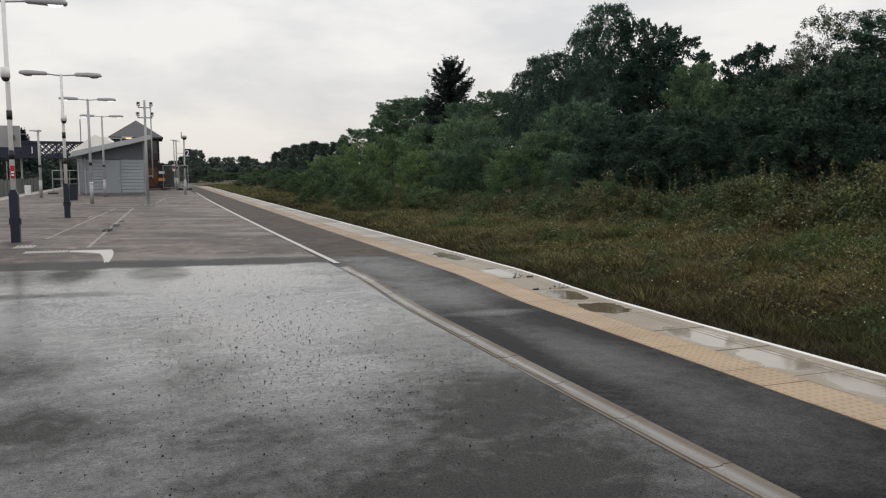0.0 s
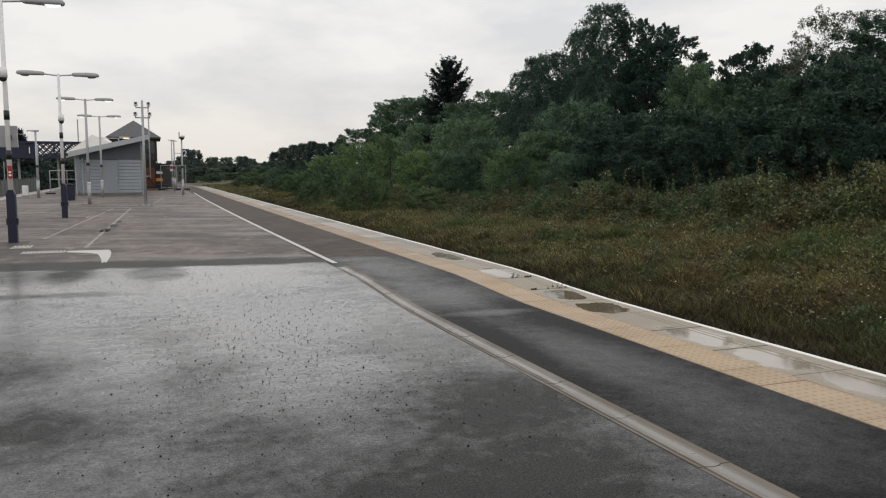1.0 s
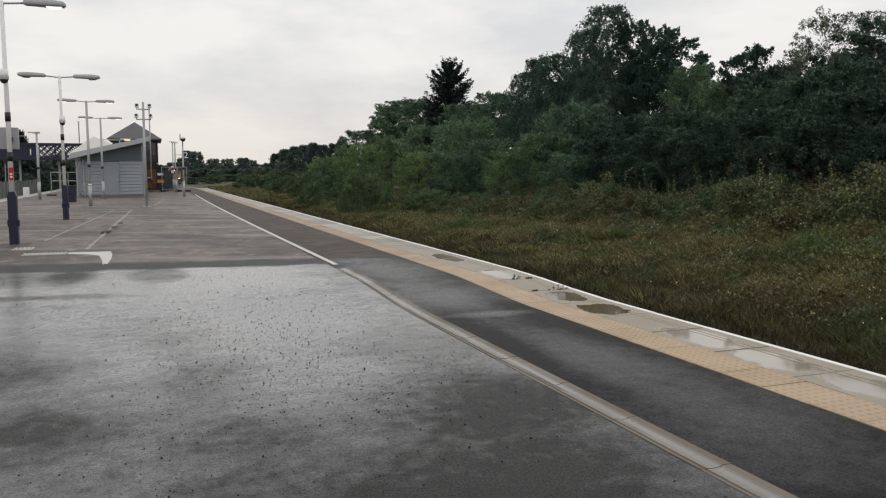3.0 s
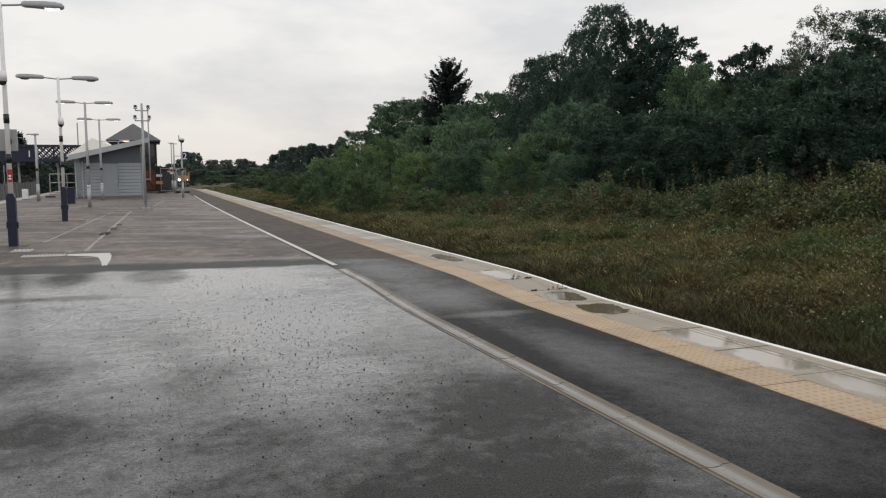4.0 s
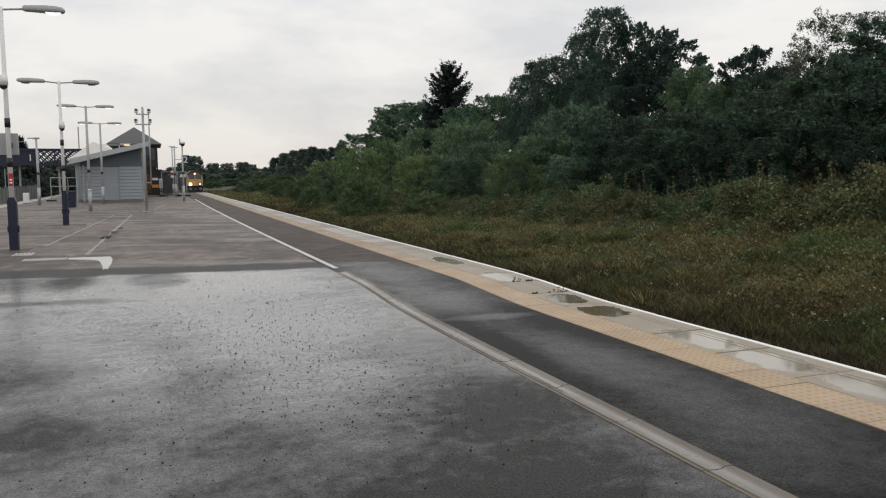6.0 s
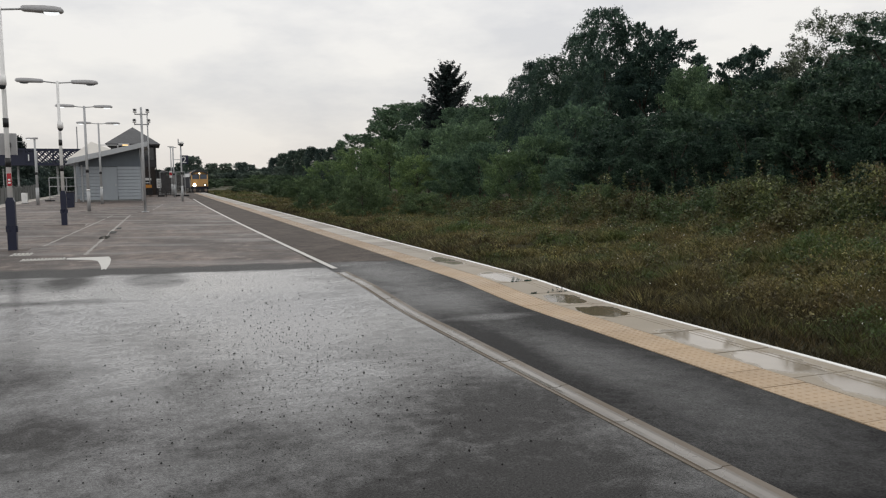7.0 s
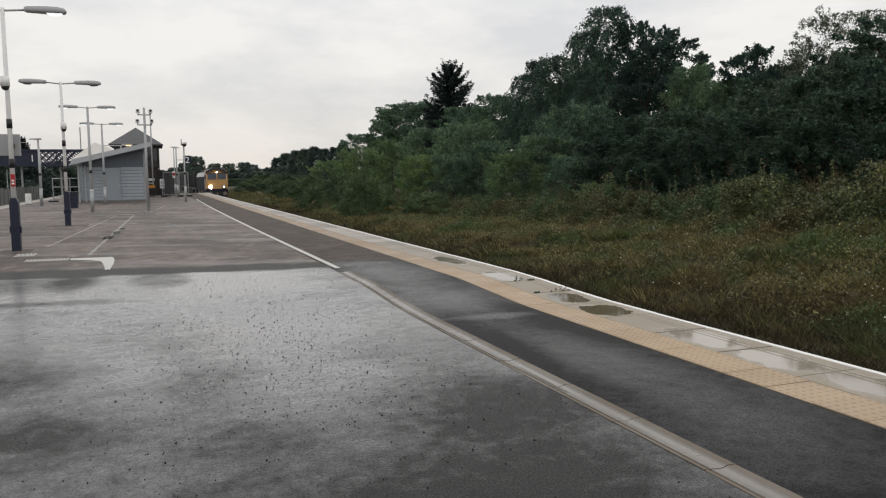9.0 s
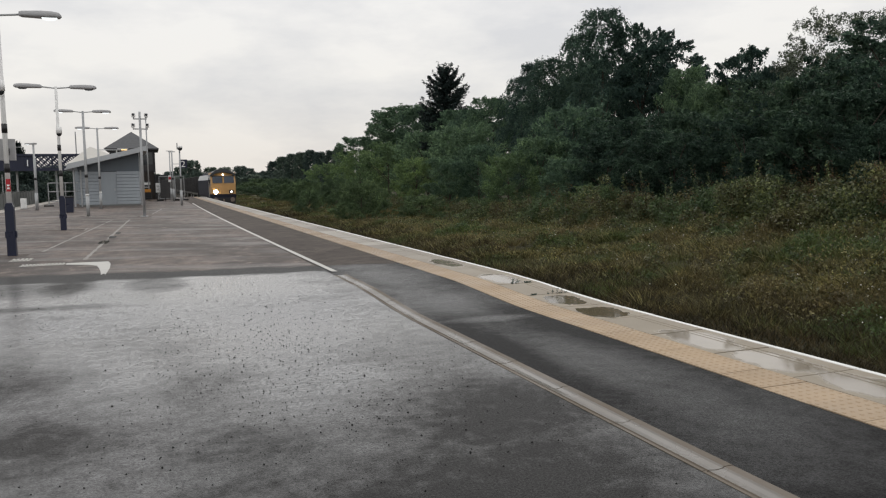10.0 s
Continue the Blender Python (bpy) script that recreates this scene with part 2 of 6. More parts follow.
def mat_pieces(name, c, vary, rough, wet=False, aged=None):
    """Paving pieces: each a little different, stained, damp in places; bleached where they are older."""
    m = Mat(name, rough)
    pos = m.worldpos()
    fine = m.noise(60, 3, 0.6, where=pos)
    stain = m.noise(1.3, 4, 0.6, where=pos)
    lo, hi = tuple(v * (1 - vary) for v in c), tuple(v * (1 + vary) for v in c)
    col = m.mix(m.random(), lo, hi)
    if aged:
        sep = m.n("ShaderNodeSeparateXYZ")
        m.l(pos, sep.inputs[0])
        far = m.ramp(m.math("MULTIPLY", sep.outputs["Y"], 0.02), (0.18, 0.0), (0.32, 1.0))
        col = m.mix(far, col, m.mix(m.random(), tuple(v * 0.82 for v in aged), tuple(v * 1.12 for v in aged)))
    col = m.mix(m.ramp(stain, (0.42, 0.55), (0.7, 0.0)), col, tuple(v * 0.66 for v in c))
    col = m.mix(0.25, col, m.mix(fine, lo, hi))
    m.color(col)
    damp = m.noise(0.9, 4, 0.6, where=pos, shift=(5, 2, 0))
    m.rough(m.ramp(damp, (0.36, min(rough + 0.15, 1)), (0.56, rough - 0.1), (0.64, 0.12 if wet else rough - 0.2)))
    m.bump(fine, 0.2, 0.004)
    return m.m


PONDS = (  # centre x, y, half sizes, muddy
    (4.82, 8.42, 0.27, 0.40, 1), (4.80, 7.50, 0.29, 0.46, 1), (4.80, 5.85, 0.28, 0.52, 0), (4.80, 4.92, 0.28, 0.44, 0),
    (4.84, 4.02, 0.27, 0.42, 0), (4.80, 10.3, 0.27, 0.55, 0), (4.84, 12.6, 0.22, 0.7, 0), (4.84, 3.0, 0.2, 0.4, 0))


def mat_coping():
    """Buff coping slabs, damp, with skins of standing water in their hollows."""
    m = Mat("coping_stone", 0.5)
    pos = m.worldpos()
    fine, stain = m.noise(60, 3, 0.6, where=pos), m.noise(1.3, 4, 0.6, where=pos)
    wob = m.noise(3.2, 4, 0.6, where=pos)
    c = (0.335, 0.290, 0.228)
    col = m.mix(m.random(), tuple(v * 0.88 for v in c), tuple(v * 1.1 for v in c))
    col = m.mix(m.ramp(stain, (0.42, 0.5), (0.7, 0.0)), col, tuple(v * 0.7 for v in c))
    col = m.mix(0.25, col, m.mix(fine, tuple(v * 0.7 for v in c), tuple(v * 1.25 for v in c)))
    sep = m.n("ShaderNodeSeparateXYZ")
    m.l(pos, sep.inputs[0])
    far = m.ramp(m.math("MULTIPLY", sep.outputs["Y"], 0.02), (0.20, 0.0), (0.36, 1.0))
    col = m.mix(far, col, m.mix(m.random(), (0.245, 0.222, 0.192), (0.40, 0.372, 0.330)))
    pond, mud = None, None
    for x, y, rx, ry, dirty in PONDS:
        mp = m.n("ShaderNodeMapping")
        mp.vector_type = "TEXTURE"
        mp.inputs["Location"].default_value, mp.inputs["Scale"].default_value = (x, y, 0), (rx, ry, 5.0)
        m.l(pos, mp.inputs[0])
        ln = m.n("ShaderNodeVectorMath")
        ln.operation = "LENGTH"
        m.l(mp.outputs[0], ln.inputs[0])
        d = m.math("ADD", ln.outputs["Value"], m.math("MULTIPLY", m.math("SUBTRACT", wob, 0.5), 1.1))
        one = m.ramp(m.math("MULTIPLY", d, 0.5), (0.40, 1.0), (0.52 if not dirty else 0.45, 0.0))
        pond = one if pond is None else m.math("MAXIMUM", pond, one)
        if dirty:
            mud = one if mud is None else m.math("MAXIMUM", mud, one)
    m.color(m.mix(mud, col, (0.150, 0.122, 0.078)))
    m.l(m.mix(pond, 0.55, 0.05), m.b.inputs["Roughness"])
    m.l(m.mix(pond, 0.3, 0.9), m.b.inputs["Specular IOR Level"])
    bp = m.n("ShaderNodeBump")
    bp.inputs["Distance"].default_value = 0.004
    m.l(m.math("MULTIPLY", m.math("SUBTRACT", 1.0, pond), 0.2), bp.inputs["Strength"])
    m.l(fine, bp.inputs["Height"])
    m.l(bp.outputs[0], m.b.inputs["Normal"])
    return m.m


def mat_leaf(name, dark, light, rough=0.5, tint=None, patch=None, own_tone=False):
    """Leaves: each its own shade, darker and lighter by the bough; own_tone varies them from tree to tree."""
    m = Mat(name, rough, 0, 0.12 if own_tone else 0.3)
    clump = m.noise(0.55, 3, where=m.worldpos())
    isl = m.island()
    col = m.ramp(isl, (0.0, tuple(v * (0.78 if own_tone else 0.42) for v in dark)), (0.60, tuple((a + b) / 2 for a, b in zip(dark, light))), (1.0, tuple(v * (1.12 if own_tone else 1.7) for v in light)))
    bough = m.noise(1.1, 4, 0.6, where=m.worldpos(), shift=(7, 3, 1))
    col = m.mix(1.0, col, m.ramp(bough, (0.34, (0.66, 0.69, 0.73)), (0.52, 1.0), (0.68, (1.5, 1.45, 1.3))), "MULTIPLY")
    col = m.mix(m.ramp(clump, (0.35, 0.0), (0.7, 0.65)), col, tint or tuple(v * 0.6 for v in dark))
    if patch:
        where = m.noise(0.33, 4, 0.6, where=m.worldpos(), shift=(4, 9, 0))
        col = m.mix(m.ramp(where, (0.50, 0.0), (0.60, 0.75)), col, m.mix(isl, tuple(v * 0.6 for v in patch), tuple(v * 1.5 for v in patch)))
    tone = m.random()
    col = m.mix(1.0, col, m.ramp(tone, (0.0, (0.72, 0.76, 0.80)), (0.5, (0.98, 1.0, 0.98)), (1.0, (1.28, 1.24, 1.10))), "MULTIPLY") if own_tone else col
    m.color(col)
    tr = m.n("ShaderNodeBsdfTranslucent")
    m.l(col, tr.inputs["Color"])
    mx = m.n("ShaderNodeMixShader")
    mx.inputs[0].default_value = 0.34 if own_tone else 0.27
    m.l(m.b.outputs[0], mx.inputs[1])
    m.l(tr.outputs[0], mx.inputs[2])
    m.l(mx.outputs[0], m.nt.nodes["Material Output"].inputs["Surface"])
    return m.m


def mat_ground():
    m = Mat("soil_and_turf", 0.9)
    a, b = m.noise(0.8, 5), m.noise(9, 4)
    col = m.ramp(a, (0.3, (0.035, 0.034, 0.016)), (0.5, (0.05, 0.052, 0.02)), (0.7, (0.075, 0.066, 0.03)))
    m.color(m.mix(0.4, col, m.ramp(b, (0.3, (0.02, 0.02, 0.01)), (0.7, (0.09, 0.08, 0.04)))))
    m.bump(b, 0.8, 0.08)
    return m.m


def mat_ribbed(name, c):
    m = Mat(name, 0.42, 0.0)
    st = m.noise(0.9, 4, stretch=(1, 1, 0.25))
    m.color(m.ramp(st, (0.3, tuple(v * 0.85 for v in c)), (0.7, tuple(v * 1.08 for v in c))))
    return m.m


def mat_brick():
    m = Mat("sooty_brick", 0.85)
    br = m.n("ShaderNodeTexBrick")
    br.inputs["Scale"].default_value = 1.0
    br.inputs["Brick Width"].default_value, br.inputs["Row Height"].default_value, br.inputs["Mortar Size"].default_value = 0.225, 0.075, 0.01
    br.inputs["Color1"].default_value, br.inputs["Color2"].default_value = (0.026, 0.017, 0.014, 1), (0.020, 0.014, 0.012, 1)
    br.inputs["Mortar"].default_value = (0.05, 0.045, 0.04, 1)
    mp = m.n("ShaderNodeMapping")
    mp.inputs["Rotation"].default_value = (radians(90), 0, 0)
    m.l(m.co, mp.inputs[0])
    m.l(mp.outputs[0], br.inputs["Vector"])
    m.color(br.outputs["Color"])
    return m.m


def mat_slate():
    m = Mat("roof_slate", 0.5)
    w = m.noise(4, 3, stretch=(1, 1, 6))
    m.color(m.ramp(w, (0.3, (0.045, 0.047, 0.054)), (0.7, (0.075, 0.078, 0.086))))
    m.bump(w, 0.5, 0.03)
    return m.m


def mat_glass(name, c=(0.02, 0.025, 0.03)):
    m = Mat(name, 0.06, 0, 0.6)
    m.color(c)
    return m.m


def mat_water():
    """A skin of standing water over stone: smooth, olive brown where it shows the bed."""
    m = Mat("puddle_water", 0.04, 0, 0.5)
    m.color(m.ramp(m.noise(6, 4, where=m.worldpos()), (0.3, (0.075, 0.060, 0.036)), (0.7, (0.105, 0.085, 0.055))))
    m.b.inputs["IOR"].default_value = 1.45
    return m.m


MAT = dict(
    asphalt=mat_asphalt(), strip=mat_strip(), ground=mat_ground(), brick=mat_brick(), slate=mat_slate(),
    coping=mat_coping(),
    tactile=mat_pieces("tactile_buff", (0.45, 0.335, 0.222), 0.10, 0.6, aged=(0.345, 0.278, 0.222)),
    channel=mat_pieces("channel_concrete", (0.152, 0.124, 0.094), 0.18, 0.65),
    channel_wet=mat_pieces("channel_hollow", (0.225, 0.208, 0.188), 0.10, 0.30, True),
    white=plain("white_edge_paint", (0.82, 0.82, 0.80), 0.5, vary=0.06),
    road_paint=plain("worn_white_paint", (0.52, 0.51, 0.48), 0.5, vary=0.18, scale=5),
    faded_paint=plain("faded_paint", (0.27, 0.255, 0.235), 0.6, vary=0.35, scale=9),
    wall=plain("platform_wall_brick", (0.10, 0.08, 0.07), 0.9, vary=0.3),
    ballast=plain("ballast", (0.11, 0.10, 0.09), 0.9, vary=0.5, scale=9, bump=0.8),
    rail=plain("rail_steel", (0.25, 0.2, 0.17), 0.4, 0.8),
    sleeper=plain("sleeper_concrete", (0.25, 0.24, 0.22), 0.8),
    galv=plain("galvanised_steel", (0.42, 0.43, 0.44), 0.45, 0.25, vary=0.1),
    pole_white=plain("pole_white", (0.86, 0.86, 0.85), 0.4, vary=0.05),
    navy=plain("navy_paint", (0.008, 0.012, 0.036), 0.35, vary=0.15),
    lamp_grey=plain("lantern_grey", (0.40, 0.40, 0.41), 0.45, 0.1),
    black=plain("black_paint", (0.015, 0.015, 0.017), 0.4),
    lamp_lit=glow("lamp_lit", (0.93, 0.98, 1.0), 0.95),
    lamp_warm=glow("lamp_warm", (1.0, 0.66, 0.30), 1.2),
    head=glow("headlamp_beam", (1.0, 0.90, 0.72), 40.0),
    marker=glow("marker_light", (1.0, 0.97, 0.9), 6.0),
    clad=mat_ribbed("grey_cladding", (0.325, 0.360, 0.392)),
    # the cladding's grey, darkened in colour for shade under the overhang
    clad_shaded=mat_ribbed("shaded_grey_panel", (0.105, 0.128, 0.152)),
    roof_grey=plain("roof_sheet_grey", (0.46, 0.48, 0.50), 0.45, 0.1, vary=0.08, scale=1.0),
    roof_light=plain("roof_sheet_pale", (0.68, 0.655, 0.61), 0.6, vary=0.08, scale=1.0),
    timber=plain("dark_timber", (0.035, 0.032, 0.035), 0.7),
    glass=mat_glass("window_glass"),
    bridge=plain("bridge_blue", (0.018, 0.022, 0.05), 0.5),
    fence=plain("fence_grey", (0.17, 0.175, 0.17), 0.6, vary=0.2),
    orange=plain("orange_cover", (0.70, 0.30, 0.05), 0.6),
    rust=plain("rust_timber", (0.16, 0.065, 0.03), 0.8, vary=0.3),
    red=plain("sign_red", (0.45, 0.02, 0.03), 0.4),
    yellow=plain("train_yellow", (0.56, 0.32, 0.12), 0.4, vary=0.1),
    train_blue=plain("train_navy", (0.018, 0.02, 0.032), 0.8, spec=0.2),
    train_roof=plain("train_roof_grey", (0.045, 0.047, 0.05), 0.45, vary=0.2),
    wagon=plain("wagon_dark", (0.035, 0.033, 0.035), 0.6, vary=0.3),
    screen=mat_glass("windscreen", (0.03, 0.045, 0.07)),
    bark=plain("bark", (0.055, 0.045, 0.035), 0.9, vary=0.3, scale=8, bump=0.6),
    leaf_a=mat_leaf("leaf_mid", (0.080, 0.138, 0.098), (0.190, 0.284, 0.170), own_tone=True),
    leaf_deep=mat_leaf("leaf_deep", (0.037, 0.068, 0.052), (0.090, 0.144, 0.096), own_tone=True),
    # the next two have distance haze put into the colour: paler and bluer
    leaf_dark_hazed=mat_leaf("leaf_dark_hazed", (0.066, 0.098, 0.090), (0.118, 0.165, 0.142), own_tone=True),
    leaf_far=mat_leaf("leaf_haze_tinted", (0.105, 0.145, 0.130), (0.175, 0.220, 0.185), own_tone=True),
    leaf_b=mat_leaf("leaf_dark", (0.050, 0.090, 0.078), (0.112, 0.176, 0.132), own_tone=True),
    bush=mat_leaf("bush_leaf", (0.068, 0.112, 0.066), (0.165, 0.232, 0.122), own_tone=True),
    leaf_c=mat_leaf("leaf_fresh", (0.115, 0.185, 0.090), (0.255, 0.350, 0.155), own_tone=True),
    leaf_silver=mat_leaf("leaf_silver", (0.066, 0.088, 0.062), (0.150, 0.176, 0.116)),
    conifer=mat_leaf("conifer_needles", (0.014, 0.026, 0.026), (0.030, 0.048, 0.044), 0.6),
    grass=mat_leaf("grass_blades", (0.080, 0.092, 0.028), (0.225, 0.196, 0.086), 0.6, (0.105, 0.078, 0.038), (0.070, 0.120, 0.030)),
    tussock=mat_leaf("tussock_blades", (0.060, 0.070, 0.024), (0.230, 0.205, 0.090), 0.6, (0.120, 0.084, 0.040), (0.062, 0.100, 0.028)),
    spire=mat_leaf("weed_spire", (0.085, 0.120, 0.050), (0.185, 0.225, 0.100)),
    dead=mat_leaf("dead_grass", (0.030, 0.026, 0.012), (0.090, 0.070, 0.034), 0.7, (0.035, 0.030, 0.016)),
    cover=mat_leaf("weed_leaf", (0.062, 0.076, 0.026), (0.235, 0.215, 0.086), 0.42, (0.150, 0.098, 0.048), (0.050, 0.110, 0.034)),
    bramble=mat_leaf("bramble_leaf", (0.052, 0.080, 0.032), (0.150, 0.168, 0.070), 0.42, (0.112, 0.078, 0.042), (0.056, 0.104, 0.042)),
    dock=mat_leaf("seeded_dock", (0.085, 0.050, 0.026), (0.17, 0.105, 0.052), 0.7),
    flower=plain("flower_white", (0.75, 0.75, 0.70), 0.6),
    pebble=plain("pebble", (0.012, 0.012, 0.012), 0.8, spec=0.1),
    water=mat_water(),
)


# ---------------------------------------------------------------- building blocks
def obj(name, bm, material, parent=None, smooth=False):
    me = bpy.data.meshes.new(name)
    bmesh.ops.recalc_face_normals(bm, faces=bm.faces)
    bm.to_mesh(me)
    bm.free()
    for mt in (material if isinstance(material, (list, tuple)) else (material,)):
        me.materials.append(mt)
    if smooth:
        me.shade_smooth()
    ob = new(name, me)
    if parent is not None:
        ob.parent = parent
    return ob


def part(name, bm, material, parent, label="", smooth=False):
    ob = obj(name, bm, material, parent, smooth)
    return tagged(ob, label) if label else ob


def thing(name, m, label, category, group=""):
    e = new(name)
    e.empty_display_size = 0.2
    e.matrix_basis = m
    return tagged(e, label, category, group)


def box(bm, x0, x1, y0, y1, z0, z1, bevel=0.0):
    vs = [bm.verts.new((x, y, z)) for x in (x0, x1) for y in (y0, y1) for z in (z0, z1)]
    fs = [bm.faces.new([vs[i] for i in q]) for q in ((0, 1, 3, 2), (4, 6, 7, 5), (0, 4, 5, 1), (2, 3, 7, 6), (0, 2, 6, 4), (1, 5, 7, 3))]
    if bevel:
        es = list({e for f in fs for e in f.edges})
        bmesh.ops.bevel(bm, geom=es, offset=bevel, segments=2, affect="EDGES", profile=0.7)
    return bm


def B(*a, **k):
    return box(bmesh.new(), *a, **k)


def tube(bm, a, b, r0, r1=None, seg=10):
    """A tapered round bar from a to b, closed at the ends."""
    a, b = Vector(a), Vector(b)
    r1 = r0 if r1 is None else r1
    d = (b - a).normalized()
    u = d.orthogonal().normalized()
    v = d.cross(u)
    rings = []
    for p, r in ((a, r0), (b, r1)):
        rings.append([bm.verts.new(p + (u * math.cos(t) + v * math.sin(t)) * r) for t in [2 * math.pi * i / seg for i in range(seg)]])
    for i in range(seg):
        j = (i + 1) % seg
        bm.faces.new((rings[0][i], rings[0][j], rings[1][j], rings[1][i]))
    bm.faces.new(rings[0][::-1])
    bm.faces.new(rings[1])
    return bm


def T(*a, **k):
    return tube(bmesh.new(), *a, **k)


def prism(bm, outline, y0, y1, axis="y"):
    """An outline of (x, z) pulled along y (or of (y, z) along x)."""
    put = (lambda p, s: (p[0], s, p[1])) if axis == "y" else (lambda p, s: (s, p[0], p[1]))
    a = [bm.verts.new(put(p, y0)) for p in outline]
    b = [bm.verts.new(put(p, y1)) for p in outline]
    k = len(a)
    for i in range(k):
        bm.faces.new((a[i], a[(i + 1) % k], b[(i + 1) % k], b[i]))
    bm.faces.new(a[::-1])
    bm.faces.new(b)
    return bm


def soup(name, verts, faces, material, parent=None):
    """A mesh object from arrays of corners and of four-cornered or three-cornered faces."""
    me = bpy.data.meshes.new(name)
    verts, faces = np.asarray(verts, dtype=np.float32), np.asarray(faces, dtype=np.int32)
    k = faces.shape[1]
    me.vertices.add(len(verts))
    me.vertices.foreach_set("co", verts.ravel())
    me.loops.add(faces.size)
    me.loops.foreach_set("vertex_index", faces.ravel())
    me.polygons.add(len(faces))
    me.polygons.foreach_set("loop_start", np.arange(0, faces.size, k, dtype=np.int32))
    me.polygons.foreach_set("loop_total", np.full(len(faces), k, dtype=np.int32))
    me.update(calc_edges=True)
    me.validate()
    me.materials.append(material)
    ob = new(name, me)
    if parent is not None:
        ob.parent = parent
    return ob


# ---------------------------------------------------------------- the lie of the land
FAR_Z = 0.07
EDGE, TACT_OUT, TACT_IN, CHAN_OUT, CHAN_IN = 5.22, 4.53, 4.10, 2.85, 2.64
PLAT_END, PLAT_LEFT, PLAT_BACK = 84.0, -8.4, -14.0
BED = -0.95


def smooth01(t):
    t = min(max(t, 0.0), 1.0)
    return t * t * (3 - 2 * t)


def deck(y):
    """The height of the platform's surface along the track: it lifts a little past the dip."""
    return FAR_Z * smooth01((y - 8.0) / 2.6)


def bank_top(y):
    """The height of the bank's shoulder along the track."""
    return -0.75 + 1.0 * (1 - smooth01((y - 6) / 36))


def track_x(y):
    """The centre line of the track: straight along the platform, then bending away."""
    return 6.74 - max(y - 105.0, 0.0) ** 2 * 0.00036 - max(y - 156.0, 0.0) ** 2 * 0.004


def ground_z(x, y):
    n = noise.noise((x * 0.25, y * 0.25, 0)) * 0.34 + noise.noise((x * 0.9, y * 0.9, 3)) * 0.22
    if x < 8.0:
        return BED - 0.06
    rise = smooth01((x - 7.9) / 8.6)
    back = max(x - 30.0, 0) * 0.03
    return BED + 0.02 + (bank_top(y) - BED) * rise + n * min((x - 8.0) / 2, 1.0) + min(back, 4)


# ---------------------------------------------------------------- ground, track, platform
def steps(*runs):
    out = []
    for a, b, d in runs:
        k = max(1, round((b - a) / d))
        out += [a + (b - a) * i / k for i in range(k)]
    return out + [runs[-1][1]]


def build_ground():
    xs = steps((-2500, -100, 800), (-100, -20, 20), (-20, 8, 7), (8, 20, 0.4), (20, 60, 4), (60, 2500, 600))
    ys = steps((-2500, -60, 800), (-60, -5, 10), (-5, 60, 0.6), (60, 160, 5), (160, 3000, 700))
    nx = len(xs)
    verts = [(x, y, ground_z(x, y)) for y in ys for x in xs]
    faces = [(j * nx + i, j * nx + i + 1, (j + 1) * nx + i + 1, (j + 1) * nx + i) for j in range(len(ys) - 1) for i in range(nx - 1)]
    g = soup("ground", verts, faces, MAT["ground"])
    g.data.shade_smooth()
    tagged(g, "rough turf and soil of the railway bank", "ground", kind="structure")


def ribbon(name, x0, x1, ys, lift, material, bottom=None):
    """A strip of deck between two lines across, following the platform's heights."""
    bm = bmesh.new()
    rows = []
    for y in ys:
        a = x0(y) if callable(x0) else x0
        b = x1(y) if callable(x1) else x1
        top = [bm.verts.new((a, y, deck(y) + lift)), bm.verts.new((b, y, deck(y) + lift))]
        if bottom is not None:
            top += [bm.verts.new((b, y, bottom)), bm.verts.new((a, y, bottom))]
        rows.append(top)
    for r, s in zip(rows, rows[1:]):
        k = len(r)
        for i in range(k if k > 2 else 1):
            bm.faces.new((r[i], r[(i + 1) % k], s[(i + 1) % k], s[i]))
    if bottom is not None:
        bm.faces.new(rows[0])
        bm.faces.new(rows[-1][::-1])
    return obj(name, bm, material)


YS = steps((PLAT_BACK, 7, 3), (7, 12, 0.25), (12, PLAT_END, 6))


def build_platform():
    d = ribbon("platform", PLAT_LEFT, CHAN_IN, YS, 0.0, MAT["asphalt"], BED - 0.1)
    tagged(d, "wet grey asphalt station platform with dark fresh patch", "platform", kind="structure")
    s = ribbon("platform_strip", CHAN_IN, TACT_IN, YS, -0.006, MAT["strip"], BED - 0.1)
    tagged(s, "strip of smooth dark wet asphalt along the platform edge", "platform", kind="structure")
    w = ribbon("platform_edge_wall", TACT_IN, EDGE - 0.06, YS, -0.055, MAT["wall"], BED - 0.1)
    tagged(w, "dark brick wall under the platform edge", "wall", kind="structure")
    return d, s, w


